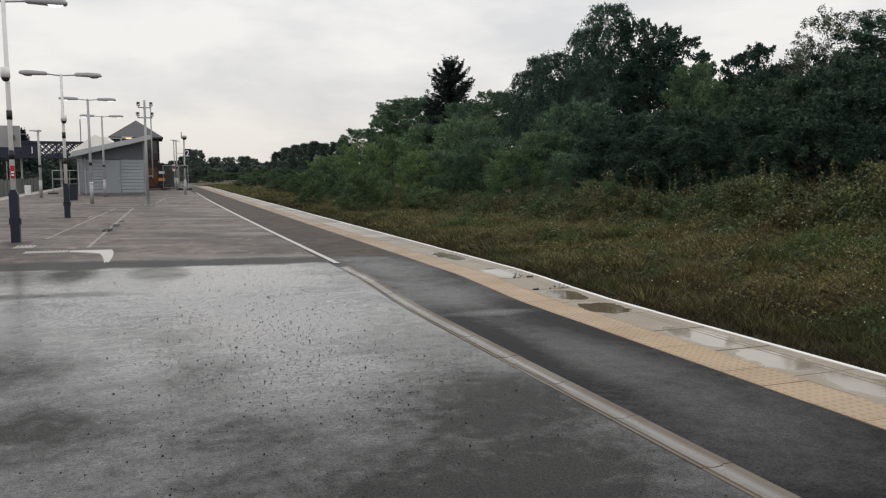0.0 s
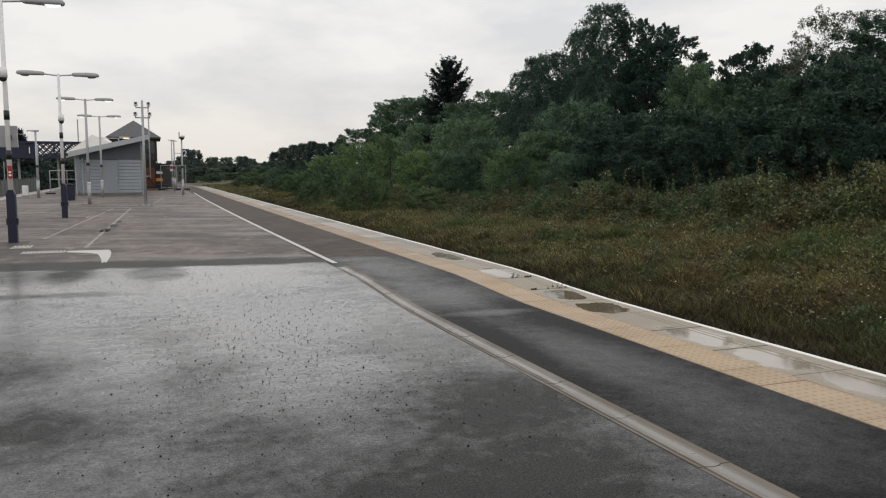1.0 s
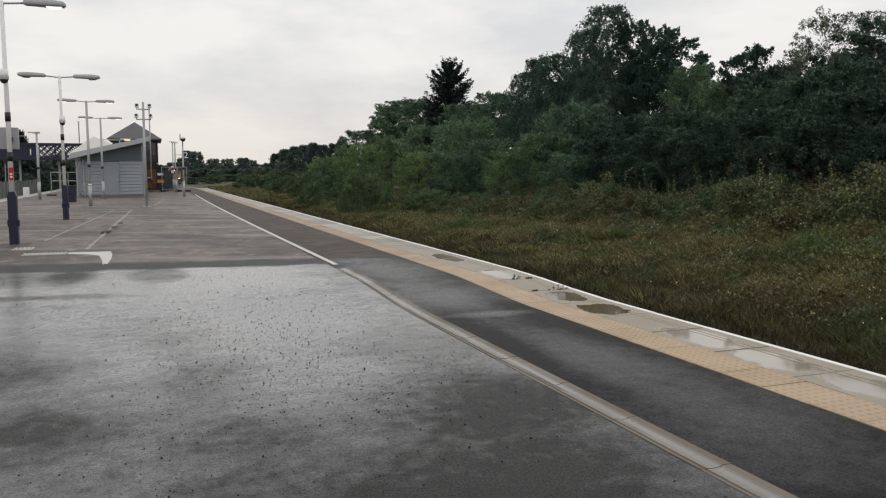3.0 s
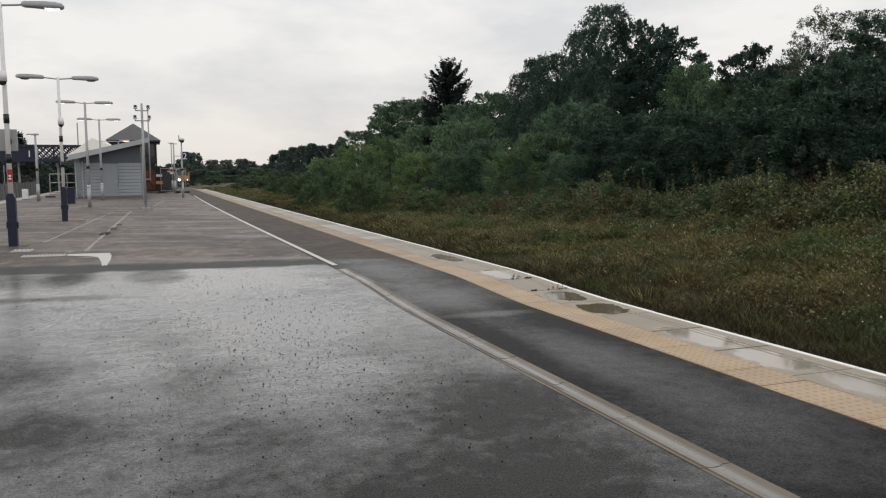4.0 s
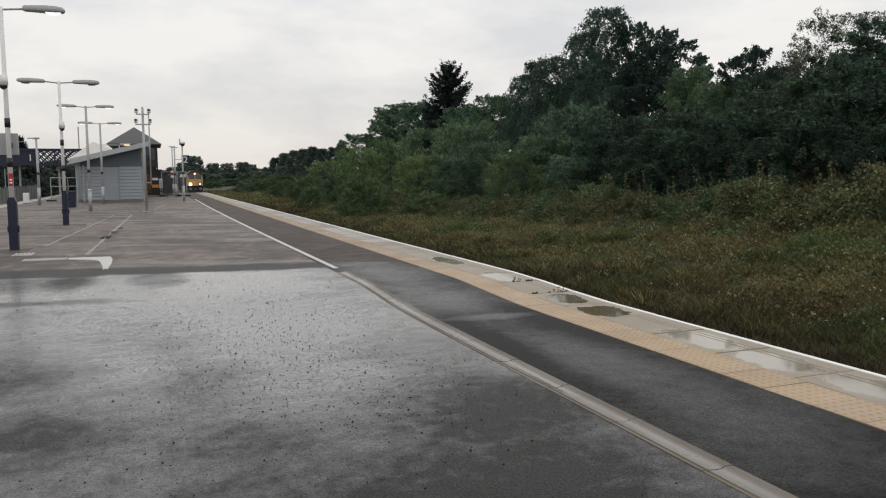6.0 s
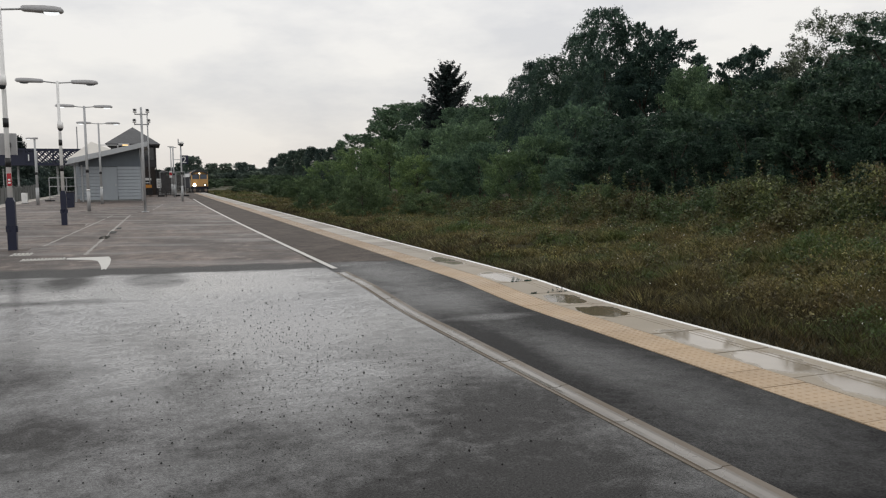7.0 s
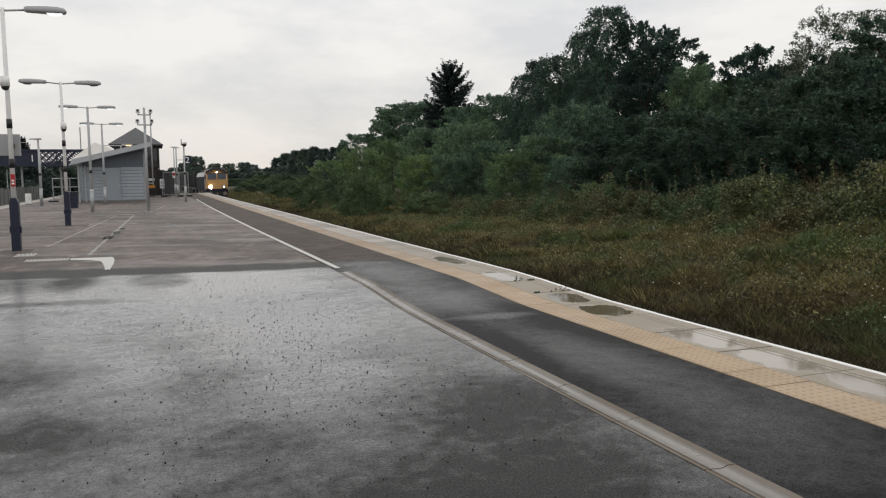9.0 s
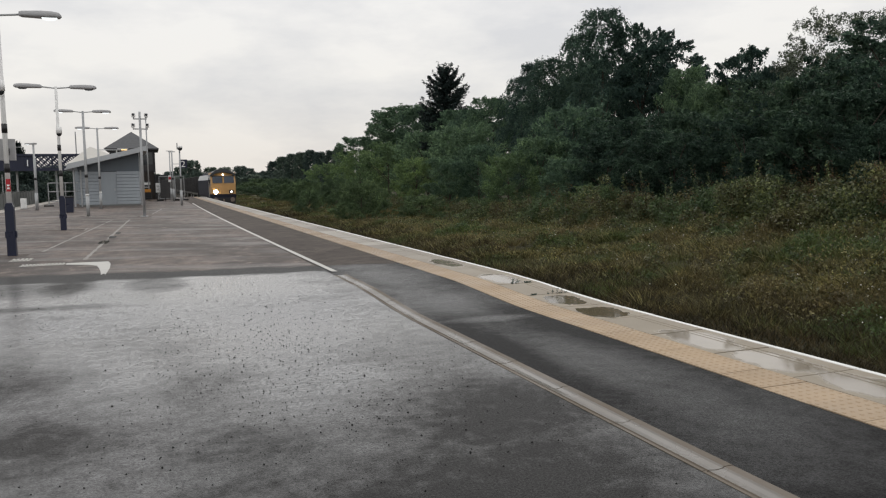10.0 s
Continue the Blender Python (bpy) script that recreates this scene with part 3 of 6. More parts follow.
def build_track():
    def bed(name, cx, y0, y1, left, right):
        ys = steps((y0, y1, 6))
        ring = [(-left, 0), (-left + 0.5, 0.16), (right - 0.5, 0.16), (right, 0)]
        bm = bmesh.new()
        rows = [[bm.verts.new((cx(y) + a, y, BED - 0.1 + b)) for a, b in ring] for y in ys]
        for r, s in zip(rows, rows[1:]):
            for i in range(3):
                bm.faces.new((r[i], r[i + 1], s[i + 1], s[i]))
        tagged(obj(name, bm, MAT["ballast"]), "grey stone ballast of the railway track", "ballast", kind="structure")
        for off in (-0.7175, 0.7175):
            bm = bmesh.new()
            rows = []
            for y in ys:
                c = cx(y) + off
                rows.append([bm.verts.new((c + a, y, BED + b)) for a, b in ((-0.07, 0.0), (-0.035, 0.1), (0.035, 0.1), (0.07, 0.0))])
            for r, s in zip(rows, rows[1:]):
                for i in range(3):
                    bm.faces.new((r[i], r[i + 1], s[i + 1], s[i]))
            tagged(obj("rail", bm, MAT["rail"]), "worn steel running rail on ballast", "rail", "running rails", "structure")
        bm = bmesh.new()
        y = y0 + 0.5
        while y < min(y1, 130):
            box(bm, cx(y) - 1.25, cx(y) + 1.25, y - 0.12, y + 0.12, BED - 0.02, BED + 0.075)
            y += 0.65
        sl = obj("sleepers", bm, MAT["sleeper"])
        tagged(sl, "concrete sleepers bedded in ballast", "sleepers", kind="stuff")
    bed("ballast", track_x, -20, 260, 1.46, 1.5)
    bed("ballast_far_side", lambda y: PLAT_LEFT - 1.46, -20, 160, 2.3, 1.46)


def build_line_paint():
    """The white painted line beyond the channel, and the worn box lines."""
    def x0(y):
        t = (y - 12.2) / 45
        return 2.71 - 0.42 * t + 0.48 * t * t
    ys = steps((12.25, 58, 1.5))
    p = ribbon("platform_line", x0, lambda y: x0(y) + 0.095, ys, 0.004, MAT["road_paint"])
    tagged(p, "worn white painted line on the platform", "line", kind="structure")
    lines = [((-2.28, 19.0), (-1.5, 34.0), 0.06), ((-1.26, 16.5), (-0.83, 34.0), 0.07), ((-0.6, 25.5), (0.1, 25.6), 0.07),
             ((-1.2, 27.6), (-0.35, 27.7), 0.06), ((-3.0, 38.4), (-1.5, 38.2), 0.28), ((0.05, 39.0), (0.6, 47.0), 0.07), ((0.3, 30.2), (2.2, 30.4), 0.05),
             ((-4.6, 30.0), (-3.0, 29.2), 0.07), ((-6.4, 44.0), (-3.4, 43.0), 0.12), ((-5.4, 36.0), (-3.4, 36.4), 0.1), ((0.8, 42.0), (1.9, 42.2), 0.12), ((-1.6, 47.0), (0.8, 47.2), 0.12),
             ((-3.35, 27.15), (-2.0, 27.15), 0.06), ((-3.3, 28.15), (-2.0, 28.15), 0.06), ((-2.02, 27.2), (-2.0, 28.1), 0.05)]
    for (ax, ay), (bx, by), w in lines:
        bm = bmesh.new()
        d = Vector((bx - ax, by - ay, 0)).normalized()
        s = Vector((-d.y, d.x, 0)) * w / 2
        k = max(10, int((Vector((bx, by)) - Vector((ax, ay))).length / 0.22))
        rows = []
        for i in range(k + 1):
            c = Vector((ax, ay, 0)).lerp((bx, by, 0), i / k)
            wob = 1 + 0.8 * noise.noise((c.x * 4, c.y * 2.6, 5)) + 0.5 * noise.noise((c.x, c.y * 9, 1))
            rows.append([bm.verts.new((c.x + s.x * e * wob, c.y + s.y * e * wob, deck(c.y) + 0.004)) for e in (-1, 1)])
        for i, (r, q) in enumerate(zip(rows, rows[1:])):
            if noise.noise((ax * 5 + i * 0.37, ay, 2.5)) > -0.5:
                bm.faces.new((r[0], r[1], q[1], q[0]))
        tagged(obj("worn_line", bm, MAT["faded_paint"]), "chipped white paint line on the asphalt", "line", "worn paint lines", "structure")


def build_markings():
    """The bold white corner mark, tread plates and access covers."""
    bm = bmesh.new()
    vs = [bm.verts.new((x, y, deck(y) + 0.005)) for x, y in ((-1.52, 15.66), (-1.12, 15.4), (-0.96, 15.15), (-0.90, 14.7), (-0.84, 14.1), (-0.81, 13.6), (-0.77, 13.75), (-0.74, 13.6), (-0.72, 14.6), (-0.74, 15.4), (-0.80, 15.92), (-1.52, 15.95))]
    bm.faces.new(vs)
    tagged(obj("corner_mark", bm, MAT["road_paint"]), "bold white painted corner mark on the platform", "line", kind="structure")

    def cover(x0, x1, y0, y1, label, category, ribs, plate, mat):
        t = thing("access_cover", pose((x0 + x1) / 2, (y0 + y1) / 2, deck(y0)), label, category, "access covers")
        w, d = (x1 - x0) / 2, (y1 - y0) / 2
        part("plate", B(-w, w, -d, d, -0.01, 0.006), MAT[plate], t)
        for i in range(ribs):
            for j in range(3):
                x = -w + 2 * w * (i + 0.5 + 0.25 * (j % 2)) / ribs
                y = -d + 2 * d * (j + 0.5) / 3
                part("stud", B(x - w / ribs * 0.6, x + w / ribs * 0.45, y - d * 0.2, y + d * 0.2, 0.006, 0.014), MAT[mat], t)
    cover(-2.28, -1.54, 15.6, 16.0, "pale studded access cover set in the asphalt", "cover", 12, "faded_paint", "road_paint")
    cover(-2.62, -2.25, 16.75, 17.35, "pale studded access cover beside a lamp base", "cover", 5, "faded_paint", "road_paint")
    cover(-3.35, -2.95, 16.75, 17.35, "pale studded access cover beside a lamp base", "cover", 5, "faded_paint", "road_paint")
    for x, y, w in ((-2.66, 27.63, 0.62), (-2.76, 18.26, 0.3), (-2.70, 38.95, 0.35), (-0.27, 36.7, 0.3)):
        bm = bmesh.new()
        box(bm, x - w, x + w, y - 0.32, y + 0.32, deck(y) - 0.02, deck(y) + 0.003)
        tagged(obj("lamp_footing", bm, MAT["wall"]), "dark patched footing round a pole base", "footing", kind="structure")


build_ground()
build_markings()
PLATFORM, STRIP, EDGE_WALL = build_platform()
build_track()
build_line_paint()


# ---------------------------------------------------------------- platform lamps, masts and signs
def lantern(parent, x, side, z, lit, scale=1.0):
    """A long lantern on the end of an arm; side is +1 or -1 across."""
    s = side * scale
    bm = bmesh.new()
    prof = [(0.0, -0.05, 0.05, 0.08), (0.06, -0.07, 0.075, 0.12), (0.30, -0.072, 0.09, 0.14), (0.56, -0.078, 0.10, 0.17), (0.84, -0.078, 0.095, 0.18), (1.02, -0.065, 0.07, 0.14), (1.07, -0.03, 0.02, 0.08)]
    rings = []
    for u, lo, hi, w in prof:
        rings.append([bm.verts.new((x + u * s, a * scale, z + b * scale)) for a, b in ((-w, lo * 0.6), (-w * 0.8, lo), (w * 0.8, lo), (w, lo * 0.6), (w * 0.75, hi), (-w * 0.75, hi))])
    for r, q in zip(rings, rings[1:]):
        for i in range(6):
            bm.faces.new((r[i], r[(i + 1) % 6], q[(i + 1) % 6], q[i]))
    bm.faces.new(rings[0])
    bm.faces.new(rings[-1][::-1])
    lan = part("lantern", bm, MAT["lamp_grey"], parent, "grey lantern housing", True)
    bm = bmesh.new()
    prism(bm, [(x + u * s, z + w * scale) for u, w in ((0.54, -0.06), (0.62, -0.12), (0.72, -0.13), (0.88, -0.115), (0.98, -0.06))], -0.11 * scale, 0.11 * scale)
    part("lens", bm, MAT["lamp_lit"] if lit else MAT["glass"], lan, "lit white lens" if lit else "clear lens")


def platform_lamp(x, y, h, kind, lit=(True, True), label=""):
    lp = thing("platform_lamp", pose(x, y, deck(y)), label, "street lamp", "platform lamps")
    if kind == "navy":
        part("base", prism(bmesh.new(), [(-0.085, 0), (0.085, 0), (0.085, 1.02), (0.052, 1.11), (-0.052, 1.11), (-0.085, 1.02)], -0.085, 0.085), MAT["navy"], lp, "navy blue base casing")
        for s in (-1, 1):
            part("latch", B(s * 0.097 - 0.014, s * 0.097 + 0.014, -0.05, 0.05, 0.38, 0.52, bevel=0.01), MAT["navy"], lp)
        part("pole", T((0, 0, 1.11), (0, 0, h), 0.052, 0.04, seg=16), MAT["pole_white"], lp, "white painted pole", True)
        for z in (1.74, 2.56):
            part("band", T((0, 0, z), (0, 0, z + 0.19), 0.056, seg=16), MAT["black"], lp, "black band", True)
    else:
        part("pole", T((0, 0, 0), (0, 0, h), 0.07, 0.048, seg=16), MAT["galv"], lp, "galvanised pole", True)
        part("base_sleeve", T((0, 0, 0), (0, 0, 0.95), 0.076, seg=16), MAT["galv"], lp, "", True)
        part("collar", T((0, 0, 0.95), (0, 0, 1.02), 0.084, 0.074, seg=16), MAT["pole_white"], lp, "", True)
        part("band", T((0, 0, 1.78), (0, 0, 1.92), 0.073, seg=16), MAT["black"], lp, "black band", True)
    for side, on in ((-1, lit[0]), (1, lit[1])):
        part("arm", T((0, 0, h - 0.06), (side * 0.42, 0, h - 0.02), 0.022, seg=10), MAT["galv"], lp, "", True)
        lantern(lp, side * 0.40, side, h - 0.01, on, 0.74)
    return lp


def dome_camera(x, y, z, side, label):
    c = thing("dome_camera", pose(x, y, z), label, "camera", "dome cameras")
    part("mount", B(-0.02, 0.02, -0.16, 0.0, 0.06, 0.1), MAT["pole_white"], c)
    bm = T((0, -0.15, -0.05), (0, -0.15, 0.15), 0.092, 0.085, seg=14)
    part("housing", bm, MAT["pole_white"], c, "white housing", True)
    bm = bmesh.new()
    bmesh.ops.create_uvsphere(bm, u_segments=14, v_segments=8, radius=0.078, matrix=Matrix.Translation((0, -0.15, -0.06)))
    part("dome", bm, MAT["glass"], c, "smoked dome", True)


def camera_mast(x, y):
    m = thing("camera_mast", pose(x, y, deck(y)), "galvanised mast carrying four small cameras", "mast")
    part("pole", T((0, 0, 0), (0, 0, 4.62), 0.062, 0.048, seg=14), MAT["galv"], m, "", True)
    part("base_plate", B(-0.16, 0.16, -0.16, 0.16, 0, 0.03, bevel=0.005), MAT["galv"], m)
    part("second_pole", T((0.24, 0.5, 1.2), (0.24, 0.5, 4.45), 0.028, seg=10), MAT["galv"], m, "", True)
    part("stay", T((0, 0, 1.3), (0.24, 0.5, 1.3), 0.02, seg=8), MAT["galv"], m, "", True)
    for z, w in ((4.28, 0.26), (3.84, 0.29)):
        part("crossarm", B(-w, w, -0.025, 0.025, z, z + 0.05), MAT["galv"], m)
        for s in (-1, 1):
            part("camera_bracket", T((s * w, 0, z), (s * w, 0, z + 0.16), 0.02, seg=8), MAT["galv"], m)
            bm = B(s * w - 0.08, s * w + 0.08, -0.2, 0.12, z + 0.10, z + 0.26, bevel=0.02)
            cm = part("camera_head", bm, MAT["pole_white"], m, "pale camera head")
            part("lens", T((s * w, -0.2, z + 0.2), (s * w, -0.215, z + 0.2), 0.055, seg=10), MAT["glass"], cm)


def slim_pole(name, x, y, h, r, material, label, category, head=""):
    p = thing(name, pose(x, y, deck(y)), label, category)
    part("pole", T((0, 0, 0), (0, 0, h), r, r * 0.75, seg=12), MAT[material], p, "", True)
    part("sleeve", T((0, 0, 0), (0, 0, min(1.0, h * 0.3)), r * 1.3, seg=12), MAT[material], p, "", True)
    part("band", T((0, 0, 1.75), (0, 0, 1.9), r * 1.05, seg=12), MAT["black"], p, "", True)
    if head == "lamp":
        lantern(p, 0.06, -1, h, True, 0.48)
        bm = B(-0.1, 0.18, -0.05, 0.05, h - 0.04, h + 0.06, bevel=0.02)
        part("cap", bm, MAT["lamp_grey"], p)
    if head == "dome":
        bm = T((0.03, -0.14, h - 0.02), (0.03, -0.14, h + 0.12), 0.17, 0.15, seg=14)
        d = part("housing", bm, MAT["pole_white"], p, "white camera housing", True)
        bm = bmesh.new()
        bmesh.ops.create_uvsphere(bm, u_segments=14, v_segments=8, radius=0.15, matrix=Matrix.Translation((0.03, -0.14, h - 0.04)))
        part("dome", bm, MAT["glass"], d, "", True)
        part("spike", T((-0.14, 0, h - 0.1), (-0.14, 0, h + 0.32), 0.035, seg=8), MAT["galv"], p)
    if head == "tee":
        part("crossarm", B(-0.27, 0.27, -0.03, 0.03, h - 0.06, h), MAT["galv"], p)
    return p


platform_lamp(-2.76, 18.26, 5.01, "navy", (True, True), "white twin-arm platform lamp with navy base, lit")
platform_lamp(-2.66, 27.63, 4.60, "navy", (False, False), "white twin-arm platform lamp with navy base, banded black")
platform_lamp(-2.70, 38.95, 4.80, "galv", (True, True), "galvanised twin-arm platform lamp, lit")
platform_lamp(-2.76, 50.2, 4.79, "galv", (True, True), "galvanised twin-arm platform lamp beside the shelter, lit")
dome_camera(-2.76, 18.2, 3.52, 1, "white dome camera strapped to a lamp pole")
dome_camera(-2.62, 27.57, 3.22, 1, "white dome camera strapped to a lamp pole")
camera_mast(-0.27, 36.7)
slim_pole("single_lamp", -6.2, 50.4, 3.85, 0.07, "galv", "galvanised single-arm lamp, lit, near the far edge", "street lamp", "lamp")
slim_pole("camera_pole", 1.93, 53.4, 3.75, 0.06, "galv", "galvanised pole topped by a white dome camera", "mast", "dome")
slim_pole("equipment_pole", 1.75, 72.0, 4.3, 0.06, "galv", "galvanised pole with a short crossarm", "mast", "tee")
slim_pole("equipment_pole", 1.78, 66.0, 4.0, 0.07, "galv", "galvanised pole with a short crossarm", "mast", "tee")


# ---------------------------------------------------------------- shelter, signal box, footbridge
def shelter():
    y0, y1 = 55.8, 62.0
    z = deck(60)
    s = thing("platform_shelter", pose(-2.5, y0, z), "grey clad platform shelter with a sloping sheet roof", "shelter")
    # local x from -1.9 to 1.9, the front at local y 0
    L, D = 1.88, y1 - y0
    part("plinth", B(-L, L, 0.0, D, 0, 0.1), MAT["fence"], s)
    for a, b in ((-L, -0.62), (0.46, L)):
        wall = part("wall_panel", B(a, b, 0.05, 0.13, 0.1, 2.3), MAT["clad_shaded"], s)
        k = 10
        for i in range(k):
            zz = 0.1 + i * 2.2 / k
            bm = prism(bmesh.new(), [(0.05, zz), (0.012, zz + 0.02), (0.034, zz + 2.2 / k - 0.005), (0.05, zz + 2.2 / k - 0.005)], a, b, axis="x")
            part("cladding_board", bm, MAT["clad"], wall)
    dr = part("door", B(-0.60, 0.44, 0.02, 0.07, 0.1, 2.27, bevel=0.006), MAT["clad"], s, "plain grey door")
    part("handle", B(0.30, 0.36, -0.02, 0.02, 1.0, 1.16, bevel=0.005), MAT["galv"], dr)
    for x in (-L, L):
        part("side_wall", B(x - 0.06 if x > 0 else x, x if x > 0 else x + 0.06, 0.13, D, 0.1, 2.3), MAT["clad"], s)
    part("back_wall", B(-L, L, D - 0.06, D, 0.1, 2.3), MAT["clad"], s)
    # the gable above; the shade of the roof is painted into its darker grey
    part("gable", prism(bmesh.new(), [(-L, 2.3), (L, 2.3), (L, 3.55), (-L, 2.62)], 0.08, D), MAT["clad_shaded"], s, "grey gable panel, the roof's shade put into its colour")
    part("post", T((-2.1, 0.0, 0), (-2.1, 0.0, 2.52), 0.06, seg=10), MAT["galv"], s)
    part("post", T((2.0, 0.0, 0), (2.0, 0.0, 3.6), 0.07, seg=10), MAT["galv"], s)
    part("post", T((-1.7, -0.04, 0), (-1.7, -0.04, 2.4), 0.05, seg=10), MAT["galv"], s)
    part("roof", prism(bmesh.new(), [(-2.52, 2.42), (2.4, 3.64), (2.4, 3.95), (-2.38, 2.80)], -0.9, D + 0.5), MAT["roof_grey"], s, "pale grey sloping roof slab with deep fascia")
    part("gutter", B(-2.58, -2.50, -0.9, D + 0.5, 2.40, 2.50), MAT["galv"], s)
    return s


def pale_roof():
    """The pale hipped canopy roof behind the shelter."""
    s = thing("canopy_building", pose(-3.9, 64.5, deck(64)), "low building with a pale hipped sheet roof", "building")
    part("wall", B(-1.5, 2.6, 0, 6, 0, 2.9), MAT["clad"], s)
    bm = bmesh.new()
    lo = [bm.verts.new(p) for p in ((-2.0, -0.5, 2.9), (3.1, -0.5, 2.9), (3.1, 6.5, 2.9), (-2.0, 6.5, 2.9))]
    hi = [bm.verts.new(p) for p in ((-0.25, 0.8, 4.35), (-0.25, 5.2, 4.35))]
    for f in ((lo[0], lo[1], hi[0]), (lo[1], lo[2], hi[1], hi[0]), (lo[2], lo[3], hi[1]), (lo[3], lo[0], hi[0], hi[1]), lo[::-1]):
        bm.faces.new(f)
    part("roof", bm, MAT["roof_light"], s, "pale hipped roof")


def signal_box():
    y = 75.0
    s = thing("signal_box", pose(-1.36, y, deck(y)), "dark signal box with a hipped slate roof", "signal box")
    part("base_wall", B(-1.75, 1.80, 0, 6, 0, 2.55), MAT["brick"], s, "sooty brick base")
    up = part("upper_wall", B(-1.85, 1.90, -0.1, 6.1, 2.55, 4.5), MAT["timber"], s, "dark timber upper storey")
    for i in range(4):
        x = -1.7 + i * 0.88
        w = part("window", B(x, x + 0.78, -0.13, -0.09, 3.15, 4.25), MAT["glass"], s, "dark window")
        part("frame", B(x - 0.03, x + 0.81, -0.15, -0.13, 3.66, 3.70), MAT["timber"], w)
    for i in range(5):
        part("side_window", B(1.89, 1.93, 0.2 + i * 1.15, 1.2 + i * 1.15, 3.15, 4.25), MAT["glass"], s)
    bm = bmesh.new()
    lo = [bm.verts.new(p) for p in ((-2.3, -0.5, 4.6), (2.3, -0.5, 4.6), (2.3, 6.5, 4.6), (-2.3, 6.5, 4.6))]
    hi = [bm.verts.new(p) for p in ((0.0, 1.9, 6.22), (0.0, 4.1, 6.22))]
    for f in ((lo[0], lo[1], hi[0]), (lo[1], lo[2], hi[1], hi[0]), (lo[2], lo[3], hi[1]), (lo[3], lo[0], hi[0], hi[1]), lo[::-1]):
        bm.faces.new(f)
    r = part("roof", bm, MAT["slate"], s, "grey slate hipped roof")
    part("eaves", B(-2.22, 2.27, -0.52, 6.52, 4.48, 4.60), MAT["timber"], r)
    part("downpipe", T((1.88, -0.16, 0), (1.88, -0.16, 4.5), 0.05, seg=8), MAT["black"], s)
    # lean-to and stairs at the track side
    part("lean_to", B(1.80, 2.75, 1.0, 5.0, 0, 1.9), MAT["timber"], s)
    part("lean_to_roof", B(1.75, 2.85, 0.9, 5.1, 1.9, 2.25), MAT["black"], s)


def footbridge():
    f = thing("footbridge", pose(-15.5, 90, BED), "dark blue lattice footbridge over the tracks", "footbridge")
    z0, z1 = 3.95, 5.70
    for name, a, b in (("top_chord", z1 - 0.22, z1), ("bottom_chord", z0, z0 + 0.28)):
        part(name, B(-16, 9.2, -0.12, 0.12, a, b), MAT["bridge"], f)
    part("deck", B(-16, 9.2, 0.12, 2.4, z0, z0 + 0.18), MAT["bridge"], f)
    part("parapet_panel", B(-16, 4.4, 0.05, 0.09, z0 + 0.28, z1 - 0.22), MAT["bridge"], f, "solid blue panel")
    part("top_chord", B(-16, 9.2, 2.3, 2.5, z1 - 0.22, z1), MAT["bridge"], f)
    x = 3.6
    while x < 9.0:
        for a, b in ((x, x + 1.25), (x + 1.25, x)):
            bm = bmesh.new()
            tube(bm, (a, 0, z0 + 0.28), (b, 0, z1 - 0.22), 0.075, seg=5)
            part("lattice_bar", bm, MAT["bridge"], f)
            part("lattice_bar", T((a + 0.2, 2.4, z0 + 0.18), (b + 0.2, 2.4, z1 - 0.22), 0.075, seg=5), MAT["bridge"], f)
        x += 0.62
    for i in range(10):
        xx = -15.5 + i * 2.7
        part("upright", B(xx - 0.08, xx + 0.08, -0.16, -0.12, z0, z1), MAT["bridge"], f)
    for xx in (-9.0, -5.0, -2.6, 1.6, 2.6, 6.3):
        part("column", T((xx, 1.2, 0), (xx, 1.2, z0), 0.11, seg=10), MAT["galv"], f)
    for xx in (0.3, 2.4):
        part("lamp_post", T((xx, 2.2, z0), (xx, 2.2, z1 + 0.8), 0.035, seg=8), MAT["galv"], f)
        part("lamp_arm", B(xx, xx + 0.75, 2.17, 2.23, z1 + 0.76, z1 + 0.82), MAT["galv"], f)
    part("tall_pole", T((8.2, 3, 0), (8.2, 3, 8.2), 0.06, seg=8), MAT["galv"], f)
    return f


shelter()
pale_roof()
signal_box()
footbridge()


# ---------------------------------------------------------------- fences, signs and platform clutter
def far_fence():
    """The panel fence across the far track."""
    f = thing("panel_fence", pose(-12.6, 30, BED), "weathered grey panel fence beyond the far track", "fence")
    for i in range(36):
        y = i * 2.0
        h = 1.72 + 0.05 * (i % 3)
        pn = part("fence_panel", B(-0.04, 0.04, y + 0.06, y + 1.94, 0.0, h), MAT["fence"], f)
        part("fence_post", B(-0.07, 0.09, y - 0.06, y + 0.06, 0.0, h + 0.12), MAT["fence"], f)
    for i in range(9):
        part("lighting_pole", T((-1.5, 8 + i * 6.5, 0), (-1.5, 8 + i * 6.5, 3.6), 0.045, seg=8), MAT["galv"], f)


